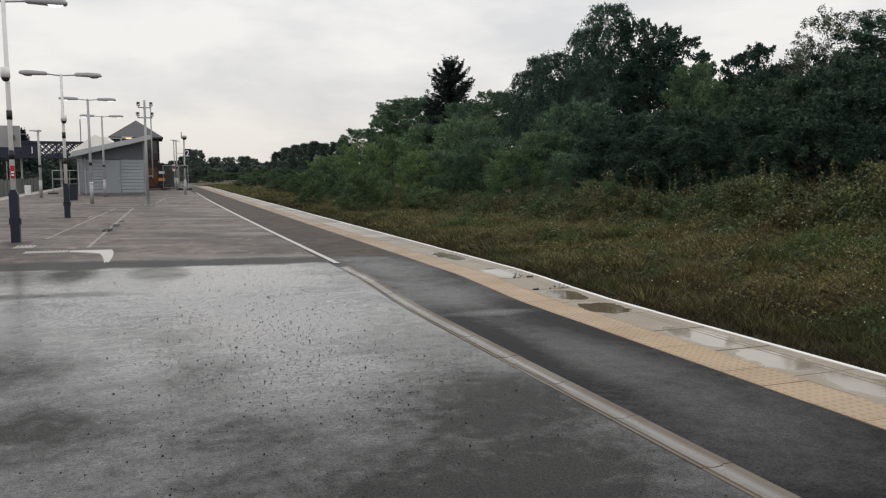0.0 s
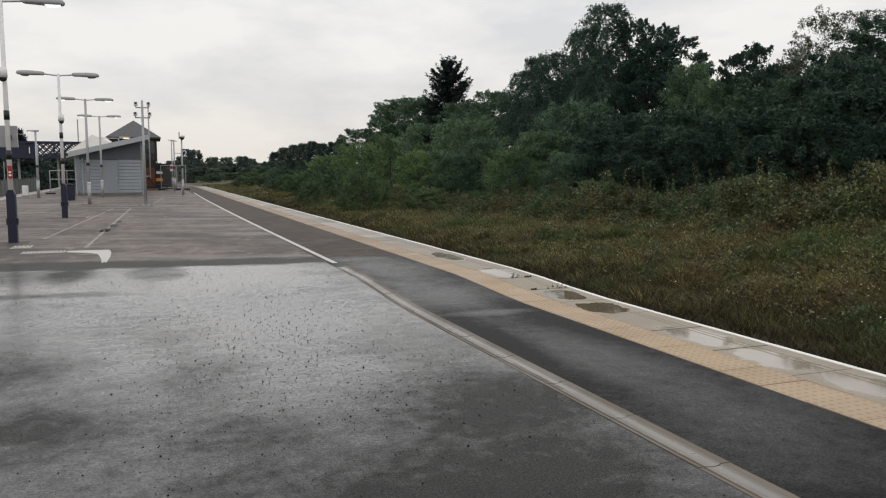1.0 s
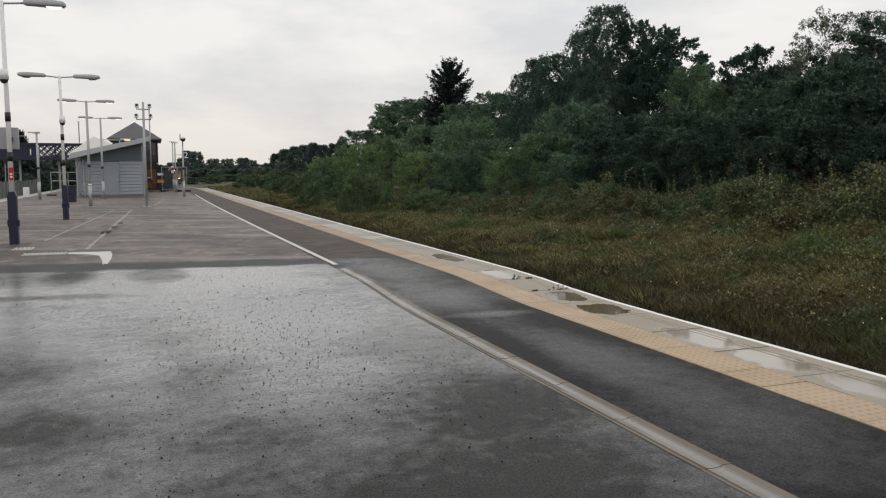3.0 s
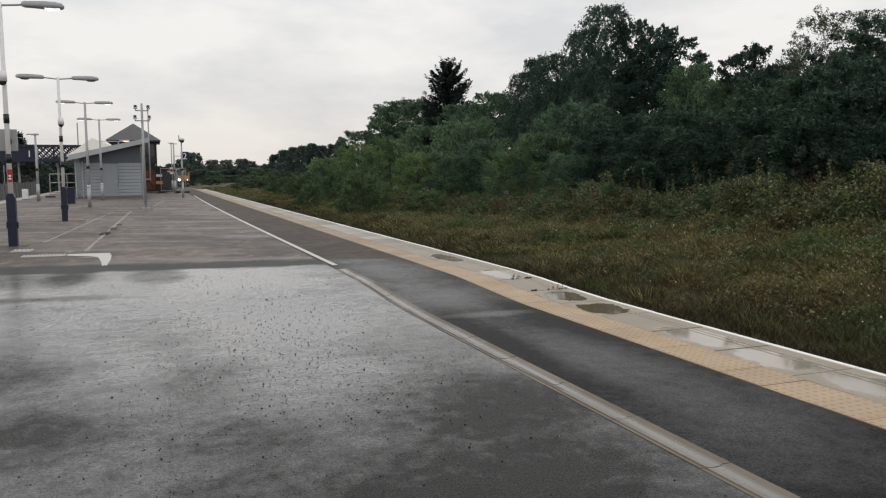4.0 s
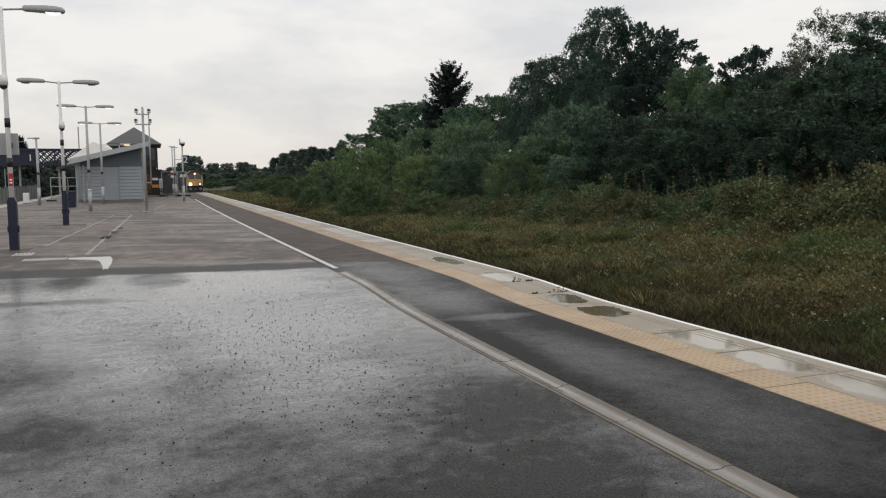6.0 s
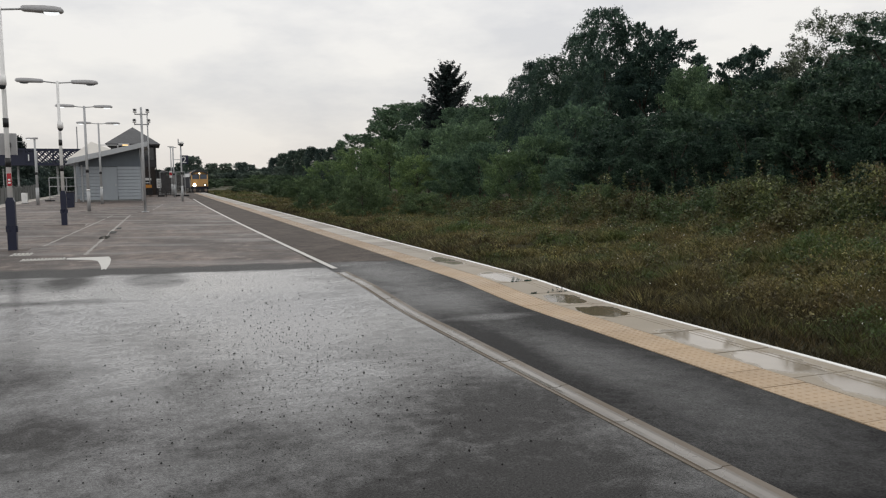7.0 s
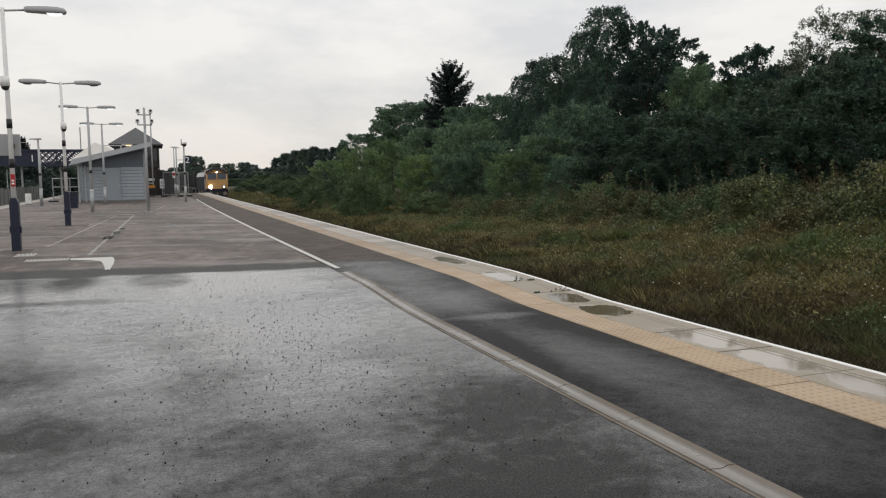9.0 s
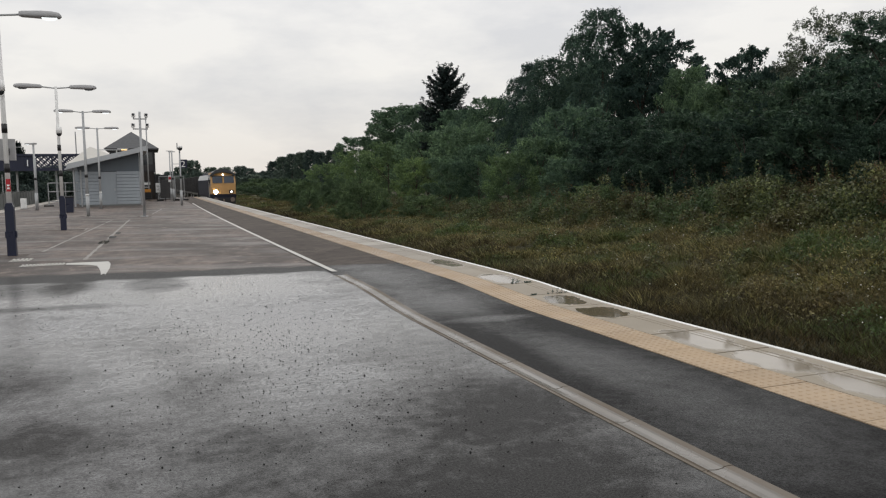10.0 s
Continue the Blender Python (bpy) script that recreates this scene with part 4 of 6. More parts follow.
def barrier_fence():
    """Temporary mesh panels on block feet at the platform's end."""
    for x, y, w in ((0.75, 68.0, 1.25), (1.95, 68.0, 0.75)):
        f = thing("mesh_barrier", pose(x, y, deck(y)), "temporary steel mesh barrier on black feet", "barrier", "mesh barriers")
        for xx in (0.0, w):
            part("upright", T((xx, 0, 0), (xx, 0, 2.05), 0.025, seg=8), MAT["galv"], f)
            part("foot", B(xx - 0.16, xx + 0.30, -0.2, 0.2, 0, 0.13, bevel=0.03), MAT["black"], f)
        for zz in (0.2, 2.03):
            part("rail", T((0, 0, zz), (w, 0, zz), 0.022, seg=6), MAT["galv"], f)
        for i in range(1, 14):
            part("wire", T((w * i / 14, 0, 0.2), (w * i / 14, 0, 2.03), 0.008, seg=4), MAT["fence"], f)
    g = thing("guard_rail", pose(-6.4, 58, deck(58)), "galvanised guard rail of three uprights on block feet", "barrier")
    for xx in (0.0, 1.05, 2.2):
        part("upright", T((xx, 0, 0), (xx, 0, 1.58), 0.03, seg=8), MAT["galv"], g)
        part("foot", B(xx - 0.3, xx + 0.3, -0.15, 0.15, 0, 0.1), MAT["black"], g)
    for zz in (0.35, 1.0, 1.58):
        part("rail", T((0, 0, zz), (2.2, 0, zz), 0.03, seg=8), MAT["galv"], g)


def plate(name, x, y, z0, z1, w, mat, label, depth=0.03):
    s = thing(name, pose(x, y, z0), label, "sign")
    part("panel", B(-w / 2, w / 2, -depth / 2, depth / 2, 0, z1 - z0, bevel=0.006), MAT[mat], s)
    return s


def lettering(text, parent, x, y, z, size, mat):
    cu = bpy.data.curves.new("lettering", "FONT")
    cu.body, cu.size, cu.extrude, cu.align_x = text, size, 0.004, "CENTER"
    cu.materials.append(MAT[mat])
    ob = new("numeral", cu)
    ob.parent = parent
    ob.matrix_basis = pose(x, y, z, 90)
    return ob


def clutter():
    two = plate("platform_sign", 2.62, 66.0, 2.72, 3.42, 0.62, "navy", "navy square platform number sign")
    part("bracket", T((-0.84, 0.03, 0.35), (0, 0.03, 0.35), 0.025, seg=6), MAT["galv"], two)
    lettering("2", two, 0, -0.025, 0.10, 0.72, "pole_white")
    one = plate("platform_sign", -9.0, 70.0, 2.95, 3.7, 0.8, "navy", "navy platform number sign on a post")
    part("post", T((0.45, 0.05, -2.95 + deck(70)), (0.45, 0.05, 0.7), 0.05, seg=8), MAT["galv"], one)
    lettering("1", one, -0.1, -0.025, 0.10, 0.75, "pole_white")
    bx = thing("display_box", pose(-2.66, 18.42, 2.02), "grey back of a platform display box on a lamp pole", "box")
    part("case", B(-0.55, 0.05, 0.0, 0.12, 0.05, 0.50, bevel=0.012), MAT["lamp_grey"], bx)
    part("bracket", B(-0.15, -0.05, -0.12, 0.0, 0.2, 0.3), MAT["black"], bx)
    rs = plate("notice", -2.745, 18.175, 1.42, 1.68, 0.085, "red", "small red notice strapped to a lamp pole", 0.012)
    for i in range(2):
        part("text_bar", B(-0.025, 0.025, -0.011, -0.007, 0.05 + i * 0.06, 0.085 + i * 0.06), MAT["pole_white"], rs)
    eq = thing("equipment_cabinet", pose(-7.3, 53.5, deck(53)), "small pale grey equipment cabinet on the platform", "cabinet")
    part("body", B(-0.16, 0.16, -0.15, 0.15, 0.04, 0.66, bevel=0.012), MAT["pole_white"], eq)
    part("plinth", B(-0.17, 0.17, -0.16, 0.16, 0, 0.04), MAT["fence"], eq)
    dr = part("door", B(-0.13, 0.13, -0.165, -0.15, 0.09, 0.61, bevel=0.004), MAT["pole_white"], eq)
    part("handle", B(0.08, 0.10, -0.18, -0.165, 0.30, 0.40), MAT["galv"], dr)
    b = thing("litter_bin", pose(-4.02, 45, deck(45)), "dark navy litter bin", "bin")
    part("body", prism(bmesh.new(), [(-0.20, 0), (0.20, 0), (0.24, 0.78), (-0.24, 0.78)], -0.22, 0.22), MAT["navy"], b)
    part("lid", B(-0.26, 0.26, -0.24, 0.24, 0.78, 0.86, bevel=0.03), MAT["black"], b)
    ps = plate("poster", 0.66, 70.0, 0.75, 1.55, 0.36, "pole_white", "white notice on a dark board")
    part("post", T((0, 0.05, -0.68), (0, 0.05, 0.0), 0.03, seg=6), MAT["galv"], ps)
    for i in range(5):
        part("text_bar", B(-0.12, 0.12, -0.022, -0.017, 0.12 + i * 0.12, 0.16 + i * 0.12), MAT["fence"], ps)
    st = plate("notice", 1.56, 66.5, 1.62, 2.17, 0.22, "pole_white", "small red and white notice on a pole")
    part("red_band", B(-0.1, 0.1, -0.022, -0.017, 0.2, 0.42), MAT["red"], st)
    c = thing("trackside_hut", pose(8.3, 190, BED), "low black trackside hut beyond the curve", "hut")
    part("body", B(-1.1, 1.1, 0, 2.0, 0, 1.5), MAT["black"], c)
    part("roof", B(-1.2, 1.2, -0.1, 2.1, 1.5, 1.62), MAT["black"], c)
    hd = thing("timber_hoarding", pose(0.85, 73, deck(73)), "dark hoarding closing the platform end", "hoarding")
    for i in range(4):
        part("board", B(-0.2 + i * 0.3, 0.09 + i * 0.3, 0, 0.03, 0, 1.75), MAT["timber"], hd)
    lp = thing("wall_lamp", pose(-2.3, 66, deck(66)), "warm lit lamp on a short pole above the roofs", "lamp")
    part("pole", T((0, 0, 0), (0, 0, 4.15), 0.05, seg=8), MAT["galv"], lp)
    part("arm", B(-1.3, 0.7, -0.03, 0.03, 4.1, 4.16), MAT["galv"], lp)
    part("head", B(0.05, 0.85, -0.12, 0.12, 4.12, 4.26, bevel=0.03), MAT["lamp_grey"], lp)
    part("lens", B(0.35, 0.75, -0.13, 0.10, 4.10, 4.17), MAT["lamp_warm"], lp, "warm orange lens")
    bn = thing("bench", pose(0.55, 66.5, deck(66)), "small dark platform bench", "bench")
    part("seat", B(-0.1, 0.7, 0, 0.4, 0.42, 0.47), MAT["black"], bn)
    for xx in (0.0, 0.6):
        part("leg", B(xx - 0.03, xx + 0.03, 0.05, 0.35, 0, 0.42), MAT["black"], bn)
    # left coping of the far platform edge
    for name, x0, x1, mat, lift in (("far_coping", PLAT_LEFT, PLAT_LEFT + 0.5, "coping", 0.006), ("far_inner_paving", PLAT_LEFT + 0.5, PLAT_LEFT + 0.9, "coping", 0.005)):
        tagged(ribbon(name, x0, x1, YS, lift, MAT[mat]), "pale edge paving of the platform's far side", "paving", kind="structure")


far_fence()
barrier_fence()
clutter()


# ---------------------------------------------------------------- trees, shrubs and grass
def leaf_quads(rng, pts, size, droop=0.0, slim=0.5, out=None):
    """Small pointed leaves at the points, each a three-cornered blade turned its own way."""
    k = len(pts)
    d = rng.normal(size=(k, 3))
    if out is not None:
        d = d * 0.8 + out
    d[:, 2] -= droop
    d /= np.linalg.norm(d, axis=1)[:, None] + 1e-9
    e = np.cross(d, rng.normal(size=(k, 3)))
    e /= np.linalg.norm(e, axis=1)[:, None] + 1e-9
    s = size * rng.uniform(0.6, 1.35, (k, 1))
    v = np.stack([pts - d * s * 0.5 + e * s * slim * 0.5, pts + d * s * 0.5, pts - d * s * 0.4 - e * s * slim * 0.5], axis=1).reshape(-1, 3)
    return v, np.arange(3 * k).reshape(-1, 3)


def crown_points(rng, blobs, count):
    """Points in the outer part of a set of soft balls (x, y, z, r)."""
    b = np.array(blobs)
    w = b[:, 3] ** 1.5
    pick = rng.choice(len(b), count, p=w / w.sum())
    d = rng.normal(size=(count, 3))
    d /= np.linalg.norm(d, axis=1)[:, None]
    r = b[pick, 3:4] * rng.uniform(0.25, 1.0, (count, 1)) ** 0.45 * (1 + rng.normal(size=(count, 1)) * 0.10)
    return b[pick, :3] + d * r * np.array([1, 1, 0.85]), d


def outline(shape, u):
    """The crown's half width, 0 to 1, at the height u of its top."""
    if shape == "spire":
        return min(1.0, (1.02 - u) ** 0.62 * 1.25) * min(1.0, 0.55 + u * 2.2)
    if shape == "dome":
        return math.sqrt(max(1.02 - u * u, 0.03)) * (0.86 + 0.14 * min(1.0, u * 4))
    if shape == "fan":
        return min(1.0, 0.35 + 1.1 * u) * math.sqrt(max(1.03 - max(u - 0.45, 0) ** 2 * 3.1, 0.04))
    return math.sqrt(max(1.02 - ((u - 0.42) / 0.60) ** 2, 0.05))


# shape, height, half width, leaves, leaf size, leaf material, boughs, rise of a twig, its droop, slimness of a leaf, length and width of a twig
KINDS = {
    "oak": ("round", 4.6, 2.2, 18000, 0.115, "leaf_a", 40, 0.55, 0.0, 0.62, 0.24, 0.085),
    "ash": ("round", 4.6, 2.1, 18000, 0.115, "leaf_deep", 36, 0.75, 0.1, 0.55, 0.28, 0.075),
    "fresh": ("round", 4.6, 2.5, 19000, 0.115, "leaf_c", 40, 0.8, 0.0, 0.55, 0.26, 0.075),
    "tall_oak": ("dome", 12.0, 4.2, 25000, 0.21, "leaf_a", 66, 0.5, 0.0, 0.62, 0.21, 0.085),
    "tall_ash": ("round", 12.0, 3.8, 22000, 0.21, "leaf_b", 44, 0.7, 0.0, 0.6, 0.20, 0.07),
    "birch": ("spire", 15.0, 4.2, 26000, 0.19, "leaf_b", 74, 0.25, 0.75, 0.5, 0.26, 0.05),
    "willow": ("fan", 11.0, 3.9, 20000, 0.17, "leaf_silver", 54, 1.3, 0.25, 0.34, 0.32, 0.06),
    "dark": ("spire", 11.0, 2.6, 12000, 0.28, "leaf_dark_hazed", 80, 0.9, 0.0, 0.62, 0.34, 0.16),
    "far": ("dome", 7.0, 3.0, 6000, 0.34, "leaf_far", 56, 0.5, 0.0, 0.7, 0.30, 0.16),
    "bush": ("dome", 2.4, 2.2, 18000, 0.095, "bush", 38, 1.0, 0.0, 0.6, 0.22, 0.058)}


def make_tree(kind, seed, label, category="tree"):
    """A tree at the origin in its true size: trunk, limbs, and a crown of leafy twigs grouped in boughs."""
    rng = np.random.default_rng(seed)
    t = thing("tree" if category == "tree" else "shrub", pose(0, -300, BED), label, category)
    starts, ways, boughs = [], [], []
    if kind == "conifer":
        H, R, count, size, mat, slim, length, width, droop = 19.0, 4.4, 36000, 0.34, "conifer", 0.40, 1.9, 0.26, 0.0
        for i in range(150):
            u = (i + rng.uniform(0, 1)) / 150
            a = i * 2.4 + rng.normal() * 0.3
            reach = R * (0.40 + 0.56 * (1 - u) ** 0.8) * rng.uniform(0.62, 1.02) * min(1.0, (1.0 - u) * 7 + 0.15)
            for w in np.linspace(0.15, 0.92, 6):
                starts.append((math.cos(a) * reach * w, math.sin(a) * reach * w, H * (0.05 + 0.84 * u) + 0.9 * w ** 2))
                ways.append((math.cos(a) * (1.1 - 0.5 * w), math.sin(a) * (1.1 - 0.5 * w), 0.55 + 0.95 * w))
    else:
        shape, H, R, count, size, mat, k, lift, droop, slim, length, width = KINDS[kind]
        length, width = length * R, width * R
        for i in range(k):
            u = (i + rng.uniform(0, 1)) / k
            u = 0.03 + 0.90 * u ** 0.85
            a = i * 2.4 + rng.normal() * 0.5
            reach = R * 0.84 * outline(shape, u) * rng.choice((0.94, 0.78, 0.45), p=(0.62, 0.22, 0.16)) * rng.uniform(0.86, 1.06)
            c = np.array((math.cos(a) * reach, math.sin(a) * reach, H * u))
            boughs.append(c)
            for j in range(7):
                p = c + rng.normal(size=3).clip(-1.6, 1.6) * R * np.array((0.115, 0.115, 0.075)) * min(1.0, 0.45 + outline(shape, u))
                if p[2] > H * 0.90:
                    p[2] = H * 0.90
                starts.append(p)
                out = np.array((math.cos(a), math.sin(a), 0)) * (0.4 + 0.6 * reach / R) + rng.normal(size=3) * 0.45
                out[2] += lift * (0.5 + 0.7 * u)
                ways.append(out)
    starts, ways = np.array(starts), np.array(ways)
    ways /= np.linalg.norm(ways, axis=1)[:, None]
    pick = rng.integers(0, len(starts), count)
    along = rng.uniform(0, 1, (count, 1))
    own = rng.uniform(0.55, 1.25, (len(starts), 1))[pick]
    side = rng.normal(size=(count, 3)).clip(-1.5, 1.5)
    pts = starts[pick] + ways[pick] * (along - 0.4) * length * own + side * width * (1.0 - 0.8 * along) * np.array((1, 1, 0.7))
    pts[:, 2] -= droop * length * along[:, 0] ** 2 * 1.4
    pts[:, 2] = np.maximum(pts[:, 2], 0.02)
    v, f = leaf_quads(rng, pts, size, droop * 0.9, slim, ways[pick] * 0.7 + side * 0.35)
    bm = bmesh.new()
    top = H * 0.62
    tube(bm, (0, 0, -0.4), (0.01 * H, 0.006 * H, top * 0.5), 0.018 * H, 0.012 * H, 8)
    tube(bm, (0.01 * H, 0.006 * H, top * 0.5), (0, 0, top), 0.012 * H, 0.004 * H, 7)
    trunk = part("trunk", bm, MAT["bark"], t)
    for c in boughs[4:40:3]:
        part("limb", T((0, 0, min(c[2] * 0.6, top * 0.95)), tuple(c * np.array((0.9, 0.9, 1.0))), 0.006 * H, 0.002 * H, seg=5), MAT["bark"], trunk)
    soup("crown", v, f, MAT[mat], t)
    return t


def size_of(kind):
    return (19.0, 4.4) if kind == "conifer" else KINDS[kind][1:3]


LABELS = {
    "birch": "tall dark green birch with drooping twigs", "ash": "dark green ash tree with open crown",
    "willow": "silvery green willow with loose feathery crown", "conifer": "dark spiky conifer above the wood",
    "oak": "dense mid-green broadleaf tree on the bank", "tall_oak": "tall dense green broadleaf tree in the wood",
    "tall_ash": "tall dark green tree with clumped open crown", "far": "grey-green tree far along the line, haze in its leaf colour", "dark": "dark green tree far along the line",
    "fresh": "light green young tree at the wood's edge", "bush": "rounded green bush on the bank"}
# kind, place across and along, height of its top, half its spread
WOOD_EDGE = [
    ("fresh", 18, 37.3, 3, 1.8), ("fresh", 20, 76.1, 4.7, 2.9), ("fresh", 19, 84.6, 3.6, 2.9), ("oak", 20.5, 38.5, 4.1, 1.9),
    ("ash", 20, 26, 3.6, 1.9), ("ash", 20.5, 22.5, 3.9, 2), ("ash", 20, 30.9, 3.6, 1.9), ("ash", 19.5, 18.3, 3.5, 1.8),
    ("ash", 19.5, 16.1, 3.2, 1.5), ("fresh", 19.5, 57, 3.4, 2.2), ("oak", 19.5, 49.8, 3.2, 2), ("oak", 19.5, 33.1, 2.7, 1.7),
    ("ash", 19.5, 27.5, 2.7, 1.5), ("ash", 19.5, 23.3, 2.7, 1.3), ("ash", 19.5, 20, 2.7, 1.4), ("oak", 20.5, 47.2, 4, 1.9)]
WOOD_MIDDLE = [
    ("ash", 22.5, 22.4, 5.5, 2.6), ("ash", 23, 28, 4.8, 2.4), ("ash", 22.5, 32.3, 4.9, 2.6), ("oak", 22.5, 38.9, 5.9, 2.5),
    ("oak", 22, 52.7, 5.9, 2.7), ("oak", 22, 61.3, 5.9, 2.9), ("fresh", 21, 69.5, 5.2, 2.9), ("ash", 21, 18.2, 4.5, 2.5), ("ash", 23.4, 20.3, 6.0, 2.5), ("ash", 22.8, 16.6, 5.3, 2.4)]
TALL_LEAFY = [
    ("birch", 28, 46.7, 12.4, 2.5), ("ash", 29, 41.0, 11.6, 2.5), ("ash", 29, 30.8, 7.3, 1.4), ("willow", 26.5, 25.7, 7.4, 1.4),
    ("birch", 27.5, 52.7, 11.2, 2.1), ("birch", 27, 42.3, 13.2, 3.0), ("birch", 27, 48.8, 10.9, 3.1), ("ash", 29, 39, 10.1, 2.9),
    ("ash", 29, 32.2, 8.6, 1.9), ("ash", 28.5, 29.2, 7.3, 1.4), ("willow", 26, 23.5, 8.7, 2.6), ("ash", 25, 19.6, 7.9, 3),
    ("birch", 28, 55.7, 10.5, 2.5)]
TALL_DENSE = [
    ("dark", 26.7, 178.3, 6.5, 2), ("dark", 27, 167.8, 7.2, 2), ("dark", 27.1, 156.4, 7.4, 2), ("dark", 27.4, 147.6, 7.4, 1.8),
    ("dark", 27, 136.7, 7.4, 1.7), ("dark", 27.3, 130.3, 6.8, 1.6), ("dark", 25.6, 114.4, 6.4, 1.6), ("dark", 26.4, 111.9, 6.8, 1.5),
    ("oak", 28, 35.5, 8, 1.7), ("oak", 28, 33.3, 6.9, 1.6), ("oak", 29, 95.9, 10.9, 3.3), ("oak", 30, 69.8, 8.9, 3.2), ("oak", 30.5, 76.0, 9.3, 3.0), ("oak", 29.5, 84.0, 10.4, 3.2),
    ("conifer", 31, 80, 14.6, 4.2), ("oak", 30, 91.5, 11.3, 5.3), ("oak", 29, 63.2, 9.3, 3.2), ("oak", 26, 98.8, 7.7, 3.8)]
SKYLINE = (-0.011, 0.019, 0.027, 0.070, 0.066, 0.078, 0.104, 0.139, 0.163, 0.148, 0.112, 0.132, 0.130, 0.152, 0.141)  # rise of the wood's back row along the line of sight, from far to near
BANK_BUSHES = [
    (11.5, 43.6, 2.6, 2.0), (10.9, 56.0, 1.9, 1.3), (13.0, 46.6, 1.4, 1.5), (14.5, 41.6, 1.5, 1.8), (17.0, 36.9, 1.5, 1.7),
    (17.5, 27.5, 1.5, 1.7), (18, 23.3, 1.2, 1.5), (18, 20.1, 1.3, 1.6), (18, 16.4, 1.2, 1.5), (18, 13.6, 1.1, 1.4),
    (14.5, 60, 2.4, 1.8)]
LINE_BUSHES = [
    (13.6, 70.6, 2.5, 2.4), (14.2, 86.0, 2.3, 2.4), (15.2, 66.0, 2.4, 1.8), (15.2, 78, 2.4, 2.2), (15.5, 98, 1.5, 3.0),
    (17, 90, 2.4, 2.6), (15, 128, 1.6, 3.6), (18, 108, 2.6, 3.4), (18, 140, 2.4, 4.5), (12, 190, 1.8, 5),
    (22, 165, 3.0, 5), (5, 230, 1.9, 8), (20, 230, 2.2, 9)]


def build_wood():
    """The wood on the bank: a few grown kinds, each copied and turned along the line."""
    masters = {k: [make_tree(k, 10 + 7 * i + j, LABELS[k]) for j in range({"oak": 3, "tall_oak": 2, "tall_ash": 2, "birch": 2, "ash": 2, "fresh": 2}.get(k, 1))]
               for i, k in enumerate(("birch", "ash", "willow", "conifer", "oak", "dark", "fresh", "tall_oak", "tall_ash", "far"))}
    rng = random.Random(4)
    used = {}

    def put(k, x, y, top, half, group="wood on the bank"):
        z = ground_z(x, y) - 0.15
        if top - z > 7.5 and k in ("oak", "ash"):
            k = "tall_" + k
        i = used.get(k, 0)
        used[k] = i + 1
        tall, wide = size_of(k)
        m = pose(x, y, z, 0, 0, rng.uniform(0, 360)) @ Matrix.Diagonal((half / wide, half / wide, (top - z) / tall, 1))
        src = masters[k][i % len(masters[k])]
        if i < len(masters[k]):
            src.matrix_basis = m
            tagged(src, group=group)
        else:
            copy_thing(src, m @ Matrix.Diagonal((1 / src.scale.x, 1 / src.scale.y, 1 / src.scale.z, 1)))

    for k, x, y, top, half in WOOD_EDGE + WOOD_MIDDLE + TALL_LEAFY + TALL_DENSE:
        p = 1.5 if x >= 25 else 1.0
        put(k, x * p, y * p, EYE + (top - EYE) * p, half * p * 1.12)
    for i in range(30):  # the back row closes the wood
        u = i / 29
        way = radians(8.2 + 43.3 * u)
        across = 47 + rng.uniform(0, 5)
        d = across / math.sin(way)
        rise = np.interp(u * (len(SKYLINE) - 1), range(len(SKYLINE)), SKYLINE) - rng.uniform(0.0, 0.012)
        put(rng.choice(("oak", "ash", "oak", "dark")), across, across / math.tan(way), EYE + rise * d, (0.0249 + 0.0211 * u) * d * 1.1)
    # far trees at the line's bend, the haze mixed into their leaf colour
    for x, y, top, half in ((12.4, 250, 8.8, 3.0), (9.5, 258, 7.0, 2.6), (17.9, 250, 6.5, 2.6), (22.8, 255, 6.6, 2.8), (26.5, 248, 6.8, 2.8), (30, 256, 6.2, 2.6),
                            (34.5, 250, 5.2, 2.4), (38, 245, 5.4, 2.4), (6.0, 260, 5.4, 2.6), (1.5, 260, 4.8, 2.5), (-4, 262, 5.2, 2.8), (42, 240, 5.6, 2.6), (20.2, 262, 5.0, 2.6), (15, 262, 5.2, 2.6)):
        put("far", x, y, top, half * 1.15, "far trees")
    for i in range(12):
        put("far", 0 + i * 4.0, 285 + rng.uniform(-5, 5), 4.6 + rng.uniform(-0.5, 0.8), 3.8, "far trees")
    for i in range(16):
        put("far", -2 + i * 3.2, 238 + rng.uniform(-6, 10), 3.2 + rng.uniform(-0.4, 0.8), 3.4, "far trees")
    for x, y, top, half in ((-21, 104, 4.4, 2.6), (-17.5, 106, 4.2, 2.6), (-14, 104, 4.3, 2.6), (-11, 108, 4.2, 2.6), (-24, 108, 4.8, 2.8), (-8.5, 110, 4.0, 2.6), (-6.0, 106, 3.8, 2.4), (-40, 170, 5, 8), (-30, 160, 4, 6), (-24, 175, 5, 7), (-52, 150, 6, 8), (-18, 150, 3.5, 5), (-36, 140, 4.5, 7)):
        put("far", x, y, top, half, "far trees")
    put("conifer", -16.0, 115, 7.6, 1.9, "far trees")
    b = make_tree("bush", 77, LABELS["bush"], "shrub")
    for i, (x, y, h, half) in enumerate(BANK_BUSHES + LINE_BUSHES):
        m = pose(x, y, ground_z(x, y) - 0.1, 0, 0, rng.uniform(0, 360)) @ Matrix.Diagonal((half / 2.2, half / 2.2, h / 2.4, 1))
        if i == 0:
            b.matrix_basis = m
            tagged(b, group="bushes on the bank")
        else:
            copy_thing(b, m @ Matrix.Diagonal((1 / b.scale.x, 1 / b.scale.y, 1 / b.scale.z, 1)))


